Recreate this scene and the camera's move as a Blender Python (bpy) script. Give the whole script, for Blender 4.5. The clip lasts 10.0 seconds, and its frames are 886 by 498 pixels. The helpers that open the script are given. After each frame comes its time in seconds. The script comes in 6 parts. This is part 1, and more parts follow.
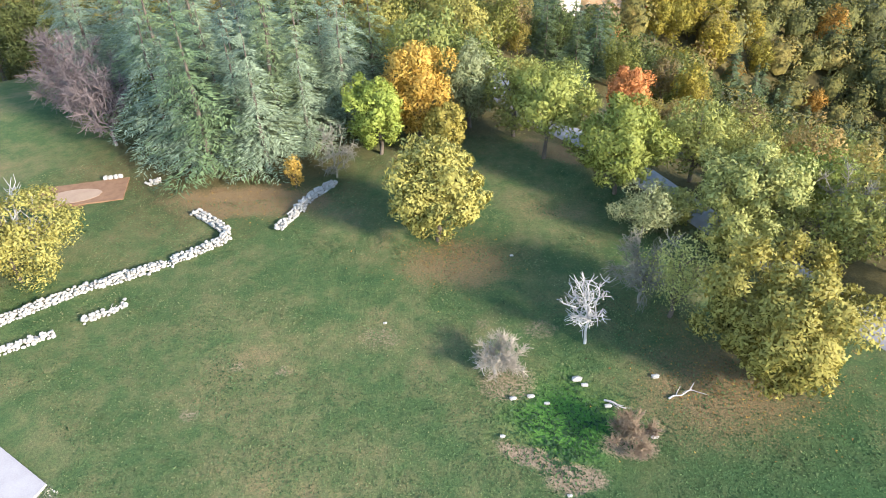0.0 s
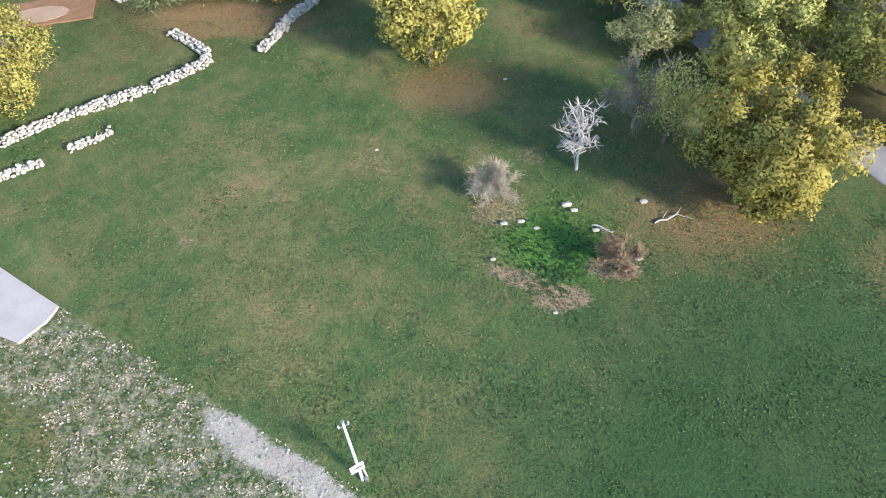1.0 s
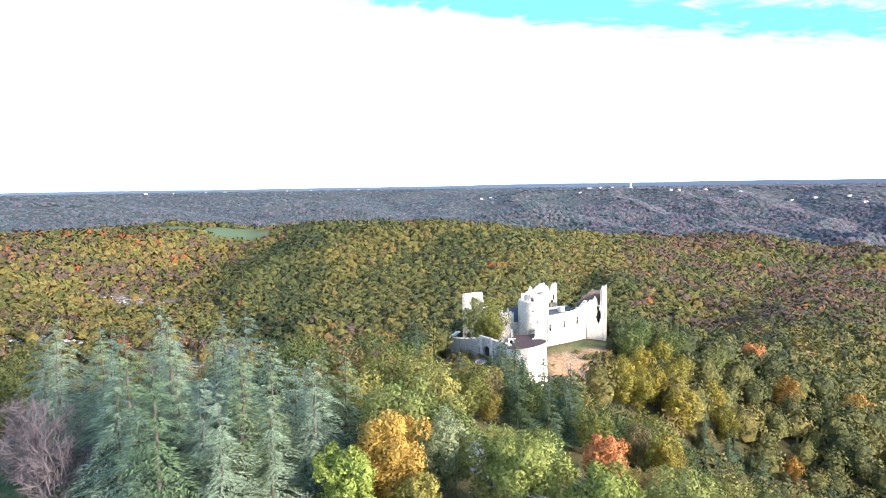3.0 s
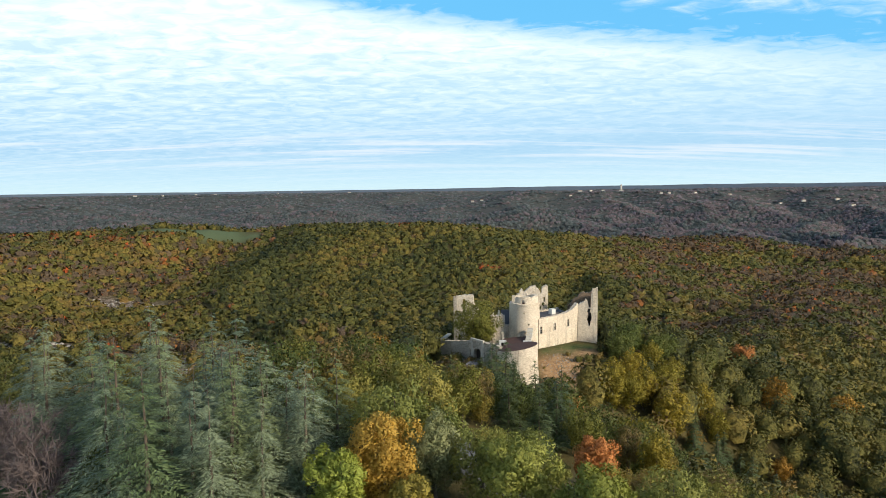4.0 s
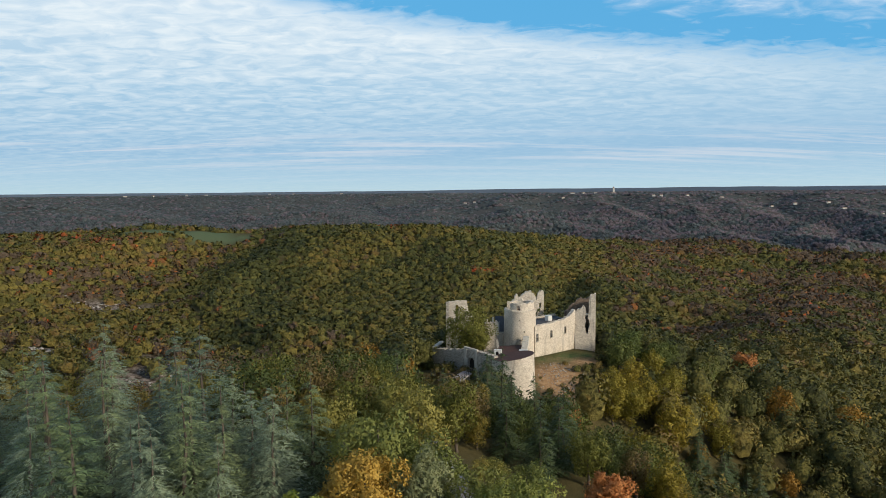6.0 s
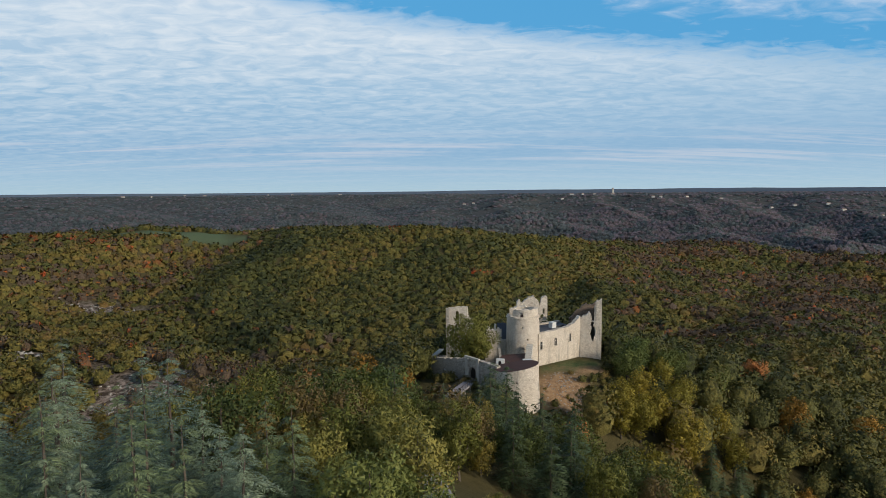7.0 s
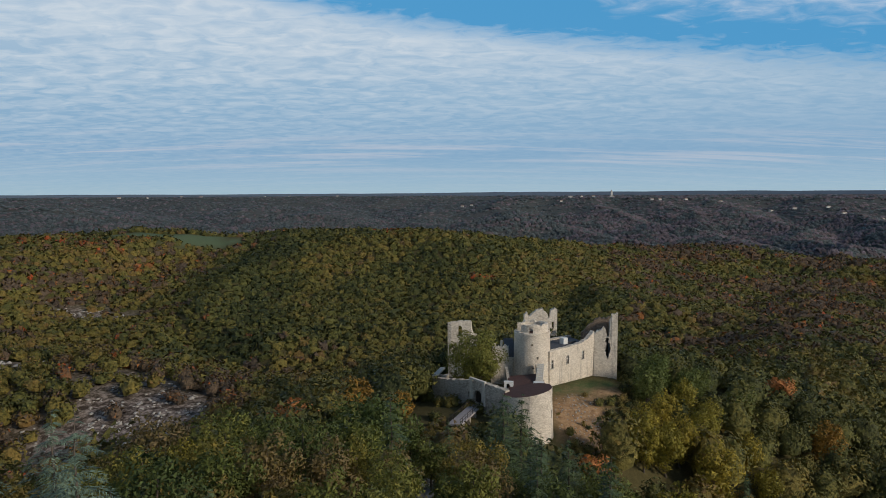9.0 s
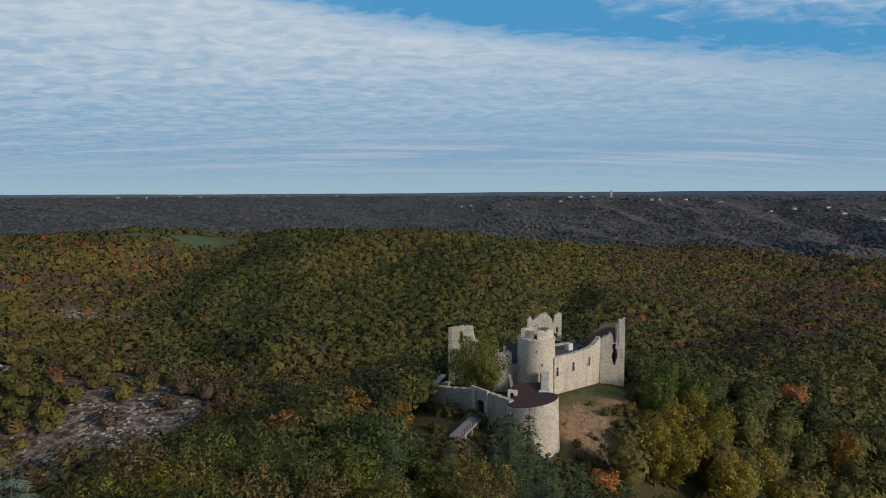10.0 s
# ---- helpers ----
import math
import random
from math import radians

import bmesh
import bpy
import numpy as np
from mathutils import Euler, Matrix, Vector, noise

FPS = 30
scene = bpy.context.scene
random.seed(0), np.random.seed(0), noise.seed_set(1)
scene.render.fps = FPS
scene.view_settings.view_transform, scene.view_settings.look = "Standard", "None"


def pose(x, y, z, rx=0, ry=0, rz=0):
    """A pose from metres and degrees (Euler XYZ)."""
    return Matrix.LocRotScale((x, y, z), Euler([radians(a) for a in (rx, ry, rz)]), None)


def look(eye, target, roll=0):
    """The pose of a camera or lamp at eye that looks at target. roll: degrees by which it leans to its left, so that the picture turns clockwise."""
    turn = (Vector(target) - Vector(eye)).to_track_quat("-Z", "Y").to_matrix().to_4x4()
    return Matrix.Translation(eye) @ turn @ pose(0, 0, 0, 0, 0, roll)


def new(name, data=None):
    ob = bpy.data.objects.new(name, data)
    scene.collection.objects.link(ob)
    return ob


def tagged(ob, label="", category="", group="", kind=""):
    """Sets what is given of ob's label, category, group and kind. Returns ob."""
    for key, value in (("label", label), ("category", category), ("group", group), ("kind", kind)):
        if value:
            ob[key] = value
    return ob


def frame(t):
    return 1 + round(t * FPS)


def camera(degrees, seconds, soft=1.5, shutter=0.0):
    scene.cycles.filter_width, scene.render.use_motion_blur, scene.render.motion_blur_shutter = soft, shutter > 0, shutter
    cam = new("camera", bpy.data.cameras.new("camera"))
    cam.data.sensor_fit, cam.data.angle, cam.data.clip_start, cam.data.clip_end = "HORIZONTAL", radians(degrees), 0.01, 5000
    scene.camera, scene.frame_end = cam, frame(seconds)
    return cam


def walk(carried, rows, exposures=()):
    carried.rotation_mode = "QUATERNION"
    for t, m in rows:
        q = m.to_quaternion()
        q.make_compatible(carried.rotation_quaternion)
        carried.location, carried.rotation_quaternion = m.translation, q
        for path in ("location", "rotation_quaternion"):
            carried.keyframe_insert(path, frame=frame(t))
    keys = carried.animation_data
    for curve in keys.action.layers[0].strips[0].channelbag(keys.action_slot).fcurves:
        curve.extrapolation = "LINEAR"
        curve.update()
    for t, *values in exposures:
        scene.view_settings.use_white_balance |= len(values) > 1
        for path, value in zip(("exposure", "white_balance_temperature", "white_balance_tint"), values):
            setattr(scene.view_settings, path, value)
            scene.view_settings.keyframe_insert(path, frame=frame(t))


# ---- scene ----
from math import cos, exp, pi, sin, sqrt

# ---------------------------------------------------------------- camera
cam = camera(68.2, 10.0, soft=0.8)
# seconds, x, y, z, yaw, pitch, roll
PATH = [
    (0.00, 0.086, 1.411, 27.888, 2.428, -36.923, -1.949),
    (0.20, 0.067, 1.455, 27.896, 2.490, -43.013, -2.093),
    (0.40, 0.048, 1.499, 27.905, 2.552, -49.104, -2.238),
    (0.50, 0.039, 1.521, 27.909, 2.582, -52.149, -2.310),
    (0.60, 0.037, 1.528, 27.920, 2.480, -53.419, -2.243),
    (0.75, 0.035, 1.539, 27.937, 2.326, -53.499, -2.142),
    (0.90, 0.032, 1.549, 27.954, 2.172, -53.478, -2.041),
    (1.00, 0.030, 1.556, 27.965, 2.069, -52.248, -1.974),
    (1.10, 0.037, 1.553, 27.973, 1.900, -49.253, -1.875),
    (1.30, 0.050, 1.546, 27.990, 1.562, -43.264, -1.678),
    (1.50, 0.063, 1.539, 28.007, 1.224, -37.274, -1.481),
    (1.80, 0.053, 1.517, 28.031, 0.704, -28.210, -1.282),
    (2.00, 0.038, 1.460, 28.038, 0.389, -22.090, -1.135),
    (2.20, 0.036, 1.395, 28.052, 0.097, -16.011, -1.052),
    (2.40, 0.033, 1.329, 28.066, -0.196, -9.932, -0.968),
    (2.50, 0.032, 1.296, 28.074, -0.342, -6.893, -0.927),
    (2.60, 0.030, 1.298, 28.064, -0.423, -5.893, -0.914),
    (2.75, 0.025, 1.301, 28.049, -0.545, -5.693, -0.896),
    (3.30, 0.010, 1.312, 27.995, -0.991, -5.543, -0.829),
    (4.00, -0.010, 1.326, 27.926, -1.558, -5.377, -0.743),
    (4.50, 0.053, 2.165, 27.817, -1.931, -5.324, -0.617),
    (5.00, 0.179, 3.913, 27.778, -2.122, -5.304, -0.568),
    (5.50, 0.239, 6.363, 27.731, -2.190, -5.269, -0.540),
    (7.00, 0.287, 17.479, 27.939, -2.340, -5.161, -0.438),
    (7.50, 0.210, 21.460, 27.992, -2.412, -5.130, -0.374),
    (8.00, 0.102, 25.522, 28.081, -2.464, -5.108, -0.329),
    (8.50, -0.042, 29.501, 28.221, -2.531, -5.075, -0.332),
    (9.00, -0.162, 33.233, 28.403, -2.552, -5.004, -0.258),
    (9.50, -0.214, 36.552, 28.483, -2.578, -4.975, -0.209),
    (10.00, -0.247, 39.594, 28.446, -2.618, -4.997, -0.201),
]


def aim(x, y, z, yaw, pitch, roll):
    return pose(x, y, z, 90 + pitch, 0, yaw) @ pose(0, 0, 0, 0, 0, roll)


# seconds, stops, kelvin, tint
EXPOSURES = [(0.0, 1.6, 6250, 8), (0.5, 1.4, 6250, 9), (1.0, 1.35, 6250, 9), (1.5, 1.65, 6000, 10), (2.0, 1.96, 5650, 12), (2.7, 1.82, 5650, 12), (3.3, 1.0, 6400, 8), (3.8, 0.26, 7100, 5),
             (4.5, -0.03, 7200, 5), (5.5, -0.22, 7000, 5), (7.0, -0.55, 6600, 7), (9.0, -0.77, 6500, 7), (10.0, -0.86, 6500, 7)]
walk(cam, [(r[0], aim(*r[1:])) for r in PATH], EXPOSURES)

# ---------------------------------------------------------------- sky and sun
SUN_AZ, SUN_EL = 127.0, 24.0      # degrees clockwise from +y, and above the horizon


def nodes_of(tree):
    tree.nodes.clear()

    def add(kind, **inputs):
        n = tree.nodes.new(kind)
        for k, v in inputs.items():
            if hasattr(n, k):
                setattr(n, k, v)
            else:
                n.inputs[k.replace("_", " ")].default_value = v
        return n

    def link(a, b):
        tree.links.new(a, b)
    return add, link


def ramp(add, stops, interpolation="LINEAR"):
    n = add("ShaderNodeValToRGB")
    n.color_ramp.interpolation = interpolation
    els = n.color_ramp.elements
    while len(els) < len(stops):
        els.new(0.5)
    for e, (p, c) in zip(els, stops):
        e.position = p
        e.color = (c, c, c, 1) if isinstance(c, (int, float)) else (*c, 1)
    return n


def maths(add, link, op, a, b=None, clamp=False):
    n = add("ShaderNodeMath")
    n.operation, n.use_clamp = op, clamp
    for k, v in enumerate((a, b)):
        if v is None:
            continue
        if isinstance(v, (int, float)):
            n.inputs[k].default_value = v
        else:
            link(v, n.inputs[k])
    return n.outputs[0]


def blend(add, link, fac, a, b, how="MIX"):
    n = add("ShaderNodeMix")
    n.data_type, n.blend_type = "RGBA", how
    for socket, v in ((n.inputs[0], fac), (n.inputs[6], a), (n.inputs[7], b)):
        if isinstance(v, (int, float)):
            socket.default_value = v
        elif isinstance(v, tuple):
            socket.default_value = (*v, 1)
        else:
            link(v, socket)
    return n.outputs[2]


def build_sky():
    world = bpy.data.worlds.new("autumn_sky")
    scene.world = world
    world.use_nodes = True
    add, link = nodes_of(world.node_tree)
    sky = add("ShaderNodeTexSky")
    sky.sky_type, sky.sun_disc = "NISHITA", False
    sky.sun_elevation, sky.sun_rotation = radians(SUN_EL), radians(SUN_AZ)
    sky.air_density, sky.dust_density, sky.ozone_density = 1.0, 0.6, 2.0
    sky_dim = blend(add, link, 1.0, sky.outputs[0], (0.075, 0.075, 0.075), "MULTIPLY")
    co = add("ShaderNodeTexCoord")
    sep = add("ShaderNodeSeparateXYZ")
    link(co.outputs["Generated"], sep.inputs[0])
    up = maths(add, link, "MAXIMUM", sep.outputs[2], 0.0)
    scale = maths(add, link, "DIVIDE", 1.0, maths(add, link, "ADD", up, 0.10))
    flat = add("ShaderNodeVectorMath")
    flat.operation = "SCALE"
    link(co.outputs["Generated"], flat.inputs[0])
    link(scale, flat.inputs["Scale"])

    def layer(scale_xyz, turn, noise_scale, detail, rough, shift, distortion=0.0):
        m = add("ShaderNodeMapping")
        m.inputs["Scale"].default_value = scale_xyz
        m.inputs["Rotation"].default_value = (0, 0, radians(turn))
        m.inputs["Location"].default_value = shift
        link(flat.outputs[0], m.inputs[0])
        n = add("ShaderNodeTexNoise", Scale=noise_scale, Detail=detail, Roughness=rough, Distortion=distortion)
        link(m.outputs[0], n.inputs["Vector"])
        return n.outputs[0]

    streak = layer((0.30, 2.2, 0.0), 10, 1.3, 6, 0.6, (1.2, 2.6, 0), 0.4)
    puff = layer((1.5, 2.1, 0.0), 24, 4.4, 5, 0.55, (0.3, 0.8, 0), 0.7)
    broad = layer((0.35, 0.7, 0.0), 10, 1.0, 4, 0.55, (5.2, 1.7, 0))
    el = maths(add, link, "MULTIPLY", maths(add, link, "ARCSINE", up), 57.3)
    az = maths(add, link, "MULTIPLY", maths(add, link, "ARCTAN2", sep.outputs[0], sep.outputs[1]), 57.3)
    # height over the slanting upper edge of the cloud bank, in degrees, made uneven
    edge = maths(add, link, "SUBTRACT", maths(add, link, "ADD", el, maths(add, link, "MULTIPLY", az, 0.14)), 13.9)
    wob = maths(add, link, "ADD", maths(add, link, "MULTIPLY", maths(add, link, "SUBTRACT", broad, 0.5), 2.6), maths(add, link, "MULTIPLY", maths(add, link, "SUBTRACT", puff, 0.5), 3.4))
    edge = maths(add, link, "ADD", edge, wob)
    gap = add("ShaderNodeMapRange")
    for k, v in enumerate((-0.7, 1.0)):
        gap.inputs[1 + k].default_value = v
    link(edge, gap.inputs[0])
    upper = add("ShaderNodeMapRange")
    for k, v in enumerate((2.2, 4.6)):
        upper.inputs[1 + k].default_value = v
    # the second bank stands higher towards the west, so that only its eastern end shows
    link(maths(add, link, "SUBTRACT", edge, maths(add, link, "MULTIPLY", maths(add, link, "MAXIMUM", maths(add, link, "SUBTRACT", 17.0, az), 0.0), 0.5)), upper.inputs[0])
    blue = blend(add, link, 0.8, sky_dim, (0.085, 0.40, 0.78))
    veil = ramp(add, [(0.0, (0.40, 0.56, 0.68)), (0.06, (0.36, 0.53, 0.69)), (0.2, (0.27, 0.45, 0.66)), (0.5, (0.33, 0.51, 0.71)), (0.8, (0.47, 0.61, 0.78)), (1.0, (0.5, 0.63, 0.8))])
    link(maths(add, link, "DIVIDE", el, 16.0), veil.inputs[0])
    ripple = ramp(add, [(0.40, 0.0), (0.64, 1.0)])
    link(maths(add, link, "ADD", maths(add, link, "MULTIPLY", puff, 0.68), maths(add, link, "MULTIPLY", streak, 0.32)), ripple.inputs[0])
    high = add("ShaderNodeMapRange")
    for k, v in enumerate((2.5, 13.0)):
        high.inputs[1 + k].default_value = v
    link(maths(add, link, "SUBTRACT", el, maths(add, link, "MULTIPLY", az, 0.06)), high.inputs[0])
    bank = blend(add, link, maths(add, link, "MULTIPLY", ripple.outputs[0], maths(add, link, "ADD", maths(add, link, "MULTIPLY", high.outputs[0], 0.62), 0.10)), veil.outputs[0], (0.78, 0.83, 0.90))
    # thin rosy streaks low over the horizon
    low = ramp(add, [(0.0, 0.0), (0.10, 0.25), (0.16, 0.9), (0.24, 0.9), (0.32, 0.0)])
    link(maths(add, link, "DIVIDE", el, 16.0), low.inputs[0])
    thin = ramp(add, [(0.50, 0.0), (0.62, 0.55)])
    link(streak, thin.inputs[0])
    bank = blend(add, link, maths(add, link, "MULTIPLY", low.outputs[0], thin.outputs[0]), bank, (0.62, 0.64, 0.74))
    over = blend(add, link, maths(add, link, "MULTIPLY", upper.outputs[0], maths(add, link, "ADD", maths(add, link, "MULTIPLY", ripple.outputs[0], 0.75), 0.2)), blue, (0.64, 0.72, 0.86))
    clouded = blend(add, link, gap.outputs[0], bank, over)
    zenith = add("ShaderNodeMapRange")
    for k, v in enumerate((17.0, 34.0)):
        zenith.inputs[1 + k].default_value = v
    link(el, zenith.inputs[0])
    clouded = blend(add, link, maths(add, link, "MULTIPLY", zenith.outputs[0], 0.9), clouded, sky_dim)
    back = add("ShaderNodeBackground", Strength=1.48)
    link(clouded, back.inputs[0])
    out = add("ShaderNodeOutputWorld")
    link(back.outputs[0], out.inputs[0])


build_sky()
sun_data = bpy.data.lights.new("sun", "SUN")
sun_data.energy, sun_data.angle, sun_data.color = 4.2, radians(10.0), (1.0, 0.86, 0.70)
sun = new("sun", sun_data)
a, e = radians(SUN_AZ), radians(SUN_EL)
sun.matrix_world = look((sin(a) * cos(e) * 300, cos(a) * cos(e) * 300, sin(e) * 300), (0, 0, 0))

# ---------------------------------------------------------------- materials
def material(name):
    m = bpy.data.materials.new(name)
    m.use_nodes = True
    add, link = nodes_of(m.node_tree)
    out = add("ShaderNodeOutputMaterial")
    return m, add, link, out


def noise_at(add, link, scale, detail=4, rough=0.55, where="Object", stretch=None):
    co = add("ShaderNodeTexCoord")
    src = co.outputs[where]
    if stretch:
        mp = add("ShaderNodeMapping")
        mp.inputs["Scale"].default_value = stretch
        link(src, mp.inputs[0])
        src = mp.outputs[0]
    n = add("ShaderNodeTexNoise", Scale=scale, Detail=detail, Roughness=rough)
    link(src, n.inputs["Vector"])
    return n.outputs[0]


def surface(name, dark, light, scale=4.0, fine=30.0, rough=0.85, bump=0.3, depth=0.03, metallic=0.0, stretch=None):
    """A matt surface of two tones at two scales, with fine relief."""
    m, add, link, out = material(name)
    coarse = noise_at(add, link, scale, 5, 0.6, stretch=stretch)
    small = noise_at(add, link, fine, 4, 0.65, stretch=stretch)
    both = maths(add, link, "ADD", maths(add, link, "MULTIPLY", coarse, 0.6), maths(add, link, "MULTIPLY", small, 0.4))
    r = ramp(add, [(0.3, dark), (0.7, light)])
    link(both, r.inputs[0])
    p = add("ShaderNodeBsdfPrincipled", Roughness=rough, Metallic=metallic)
    link(r.outputs[0], p.inputs["Base Color"])
    b = add("ShaderNodeBump", Strength=bump, Distance=depth)
    link(both, b.inputs["Height"])
    link(b.outputs[0], p.inputs["Normal"])
    link(p.outputs[0], out.inputs[0])
    return m


def foliage(name, stops, source="object", vary=0.34, glow_through=0.28, tufts=0.0):
    """Leaves; stops are colours along 0..1, picked per tree (object) or by the tint attribute."""
    m, add, link, out = material(name)
    if source == "object":
        pick = add("ShaderNodeObjectInfo").outputs["Random"]
    else:
        at = add("ShaderNodeAttribute")
        at.attribute_name = "tint"
        pick = at.outputs["Fac"]
    geo = add("ShaderNodeNewGeometry")
    island = geo.outputs["Random Per Island"]
    shift = maths(add, link, "MULTIPLY", maths(add, link, "SUBTRACT", island, 0.5), 0.16)
    r = ramp(add, stops)
    link(maths(add, link, "ADD", pick, shift, clamp=True), r.inputs[0])
    bright = maths(add, link, "ADD", maths(add, link, "MULTIPLY", island, 2 * vary), 1.0 - vary)
    comb = add("ShaderNodeCombineColor")
    for k in range(3):
        link(bright, comb.inputs[k])
    col = blend(add, link, 1.0, r.outputs[0], comb.outputs[0], "MULTIPLY")
    d = add("ShaderNodeBsdfPrincipled", Roughness=0.6)
    d.inputs["Specular IOR Level"].default_value = 0.25
    if tufts:
        # leaf clusters on a crown: mottled tone and relief
        lump = noise_at(add, link, tufts, 4, 0.7)
        r2 = ramp(add, [(0.32, (0.62, 0.62, 0.62)), (0.68, (1.38, 1.36, 1.28))])
        link(lump, r2.inputs[0])
        col = blend(add, link, 1.0, col, r2.outputs[0], "MULTIPLY")
        b = add("ShaderNodeBump", Strength=0.9, Distance=0.9 / tufts)
        link(lump, b.inputs["Height"])
        link(b.outputs[0], d.inputs["Normal"])
    link(col, d.inputs["Base Color"])
    tr = add("ShaderNodeBsdfTranslucent")
    link(col, tr.inputs[0])
    mix = add("ShaderNodeMixShader")
    mix.inputs[0].default_value = glow_through
    link(d.outputs[0], mix.inputs[1])
    link(tr.outputs[0], mix.inputs[2])
    link(mix.outputs[0], out.inputs[0])
    return m


# blue is raised in these colours to bring haze into the woods
WOODLAND = [(0.0, (0.060, 0.074, 0.028)), (0.3, (0.136, 0.134, 0.037)), (0.55, (0.214, 0.170, 0.045)), (0.69, (0.210, 0.132, 0.046)),
            (0.76, (0.120, 0.090, 0.064)), (0.87, (0.128, 0.094, 0.068)), (0.93, (0.310, 0.124, 0.034)), (1.0, (0.400, 0.085, 0.028))]
LEAF_WOOD = foliage("woodland_leaves", WOODLAND, "tint", 0.24, 0.14, 0.9)
# cool grey-blue leaf colour that carries the haze of distance
LEAF_HAZE = foliage("hazed_leaves", [(0.0, (0.070, 0.096, 0.107)), (0.45, (0.108, 0.123, 0.128)), (0.75, (0.164, 0.133, 0.149)), (1.0, (0.132, 0.116, 0.152))], "tint", 0.3, 0.1, 0.3)
LEAF_FOREST = foliage("forest_leaves", [(0.0, (0.076, 0.102, 0.032)), (0.3, (0.132, 0.153, 0.037)), (0.6, (0.200, 0.201, 0.045)), (0.82, (0.286, 0.212, 0.048)), (1.0, (0.184, 0.135, 0.067))], "object", 0.36)
LEAF_OLIVE = foliage("olive_leaves", [(0.0, (0.275, 0.300, 0.150)), (1.0, (0.375, 0.388, 0.188))], vary=0.22)
LEAF_GREEN = foliage("green_leaves", [(0.0, (0.204, 0.242, 0.053)), (1.0, (0.291, 0.311, 0.070))], vary=0.22)
LEAF_LIME = foliage("lime_leaves", [(0.0, (0.292, 0.351, 0.069)), (1.0, (0.351, 0.399, 0.087))], vary=0.22)
LEAF_YELLOW = foliage("yellow_leaves", [(0.0, (0.306, 0.270, 0.067)), (1.0, (0.365, 0.304, 0.070))], vary=0.22)
LEAF_GOLD = foliage("golden_leaves", [(0.0, (0.539, 0.356, 0.077)), (1.0, (0.597, 0.385, 0.087))], vary=0.22)
LEAF_RUST = foliage("rust_leaves", [(0.0, (0.515, 0.224, 0.078)), (1.0, (0.605, 0.258, 0.090))], vary=0.22)
NEEDLE_BLUE = foliage("cedar_needles", [(0.0, (0.112, 0.165, 0.127)), (0.5, (0.163, 0.219, 0.151)), (1.0, (0.200, 0.250, 0.151))], vary=0.5, glow_through=0.2)
NEEDLE_SILVER = foliage("silver_cedar_needles", [(0.0, (0.180, 0.234, 0.157)), (1.0, (0.228, 0.274, 0.170))], vary=0.45, glow_through=0.2)
NEEDLE_OLIVE = foliage("green_cedar_needles", [(0.0, (0.102, 0.156, 0.072)), (1.0, (0.168, 0.210, 0.102))], vary=0.45, glow_through=0.2)
NEEDLE_GREEN = foliage("fir_needles", [(0.0, (0.054, 0.084, 0.036)), (1.0, (0.090, 0.122, 0.050))], vary=0.45, glow_through=0.15)
BARK = surface("bark", (0.06, 0.045, 0.035), (0.16, 0.13, 0.10), 6, 40, 0.95, 0.6, 0.04, stretch=(1, 1, 0.25))
BARK_PALE = surface("pale_bark", (0.30, 0.28, 0.27), (0.55, 0.53, 0.51), 6, 40, 0.9, 0.4, 0.02, stretch=(1, 1, 0.25))
TWIG_PURPLE = surface("purple_twigs", (0.10, 0.078, 0.082), (0.20, 0.16, 0.16), 3, 20, 0.9)
TWIG_GREY = surface("grey_twigs", (0.14, 0.13, 0.10), (0.26, 0.24, 0.19), 3, 20, 0.9)
STONE_DRY = surface("limestone_rubble", (0.23, 0.215, 0.19), (0.52, 0.495, 0.46), 5, 24, 0.9, 0.5, 0.03)
PAVING = surface("worn_concrete", (0.29, 0.265, 0.27), (0.42, 0.39, 0.40), 0.6, 12, 0.8, 0.15, 0.01)
ASPHALT = surface("pale_asphalt", (0.20, 0.19, 0.20), (0.30, 0.29, 0.30), 0.8, 25, 0.85, 0.2, 0.01)


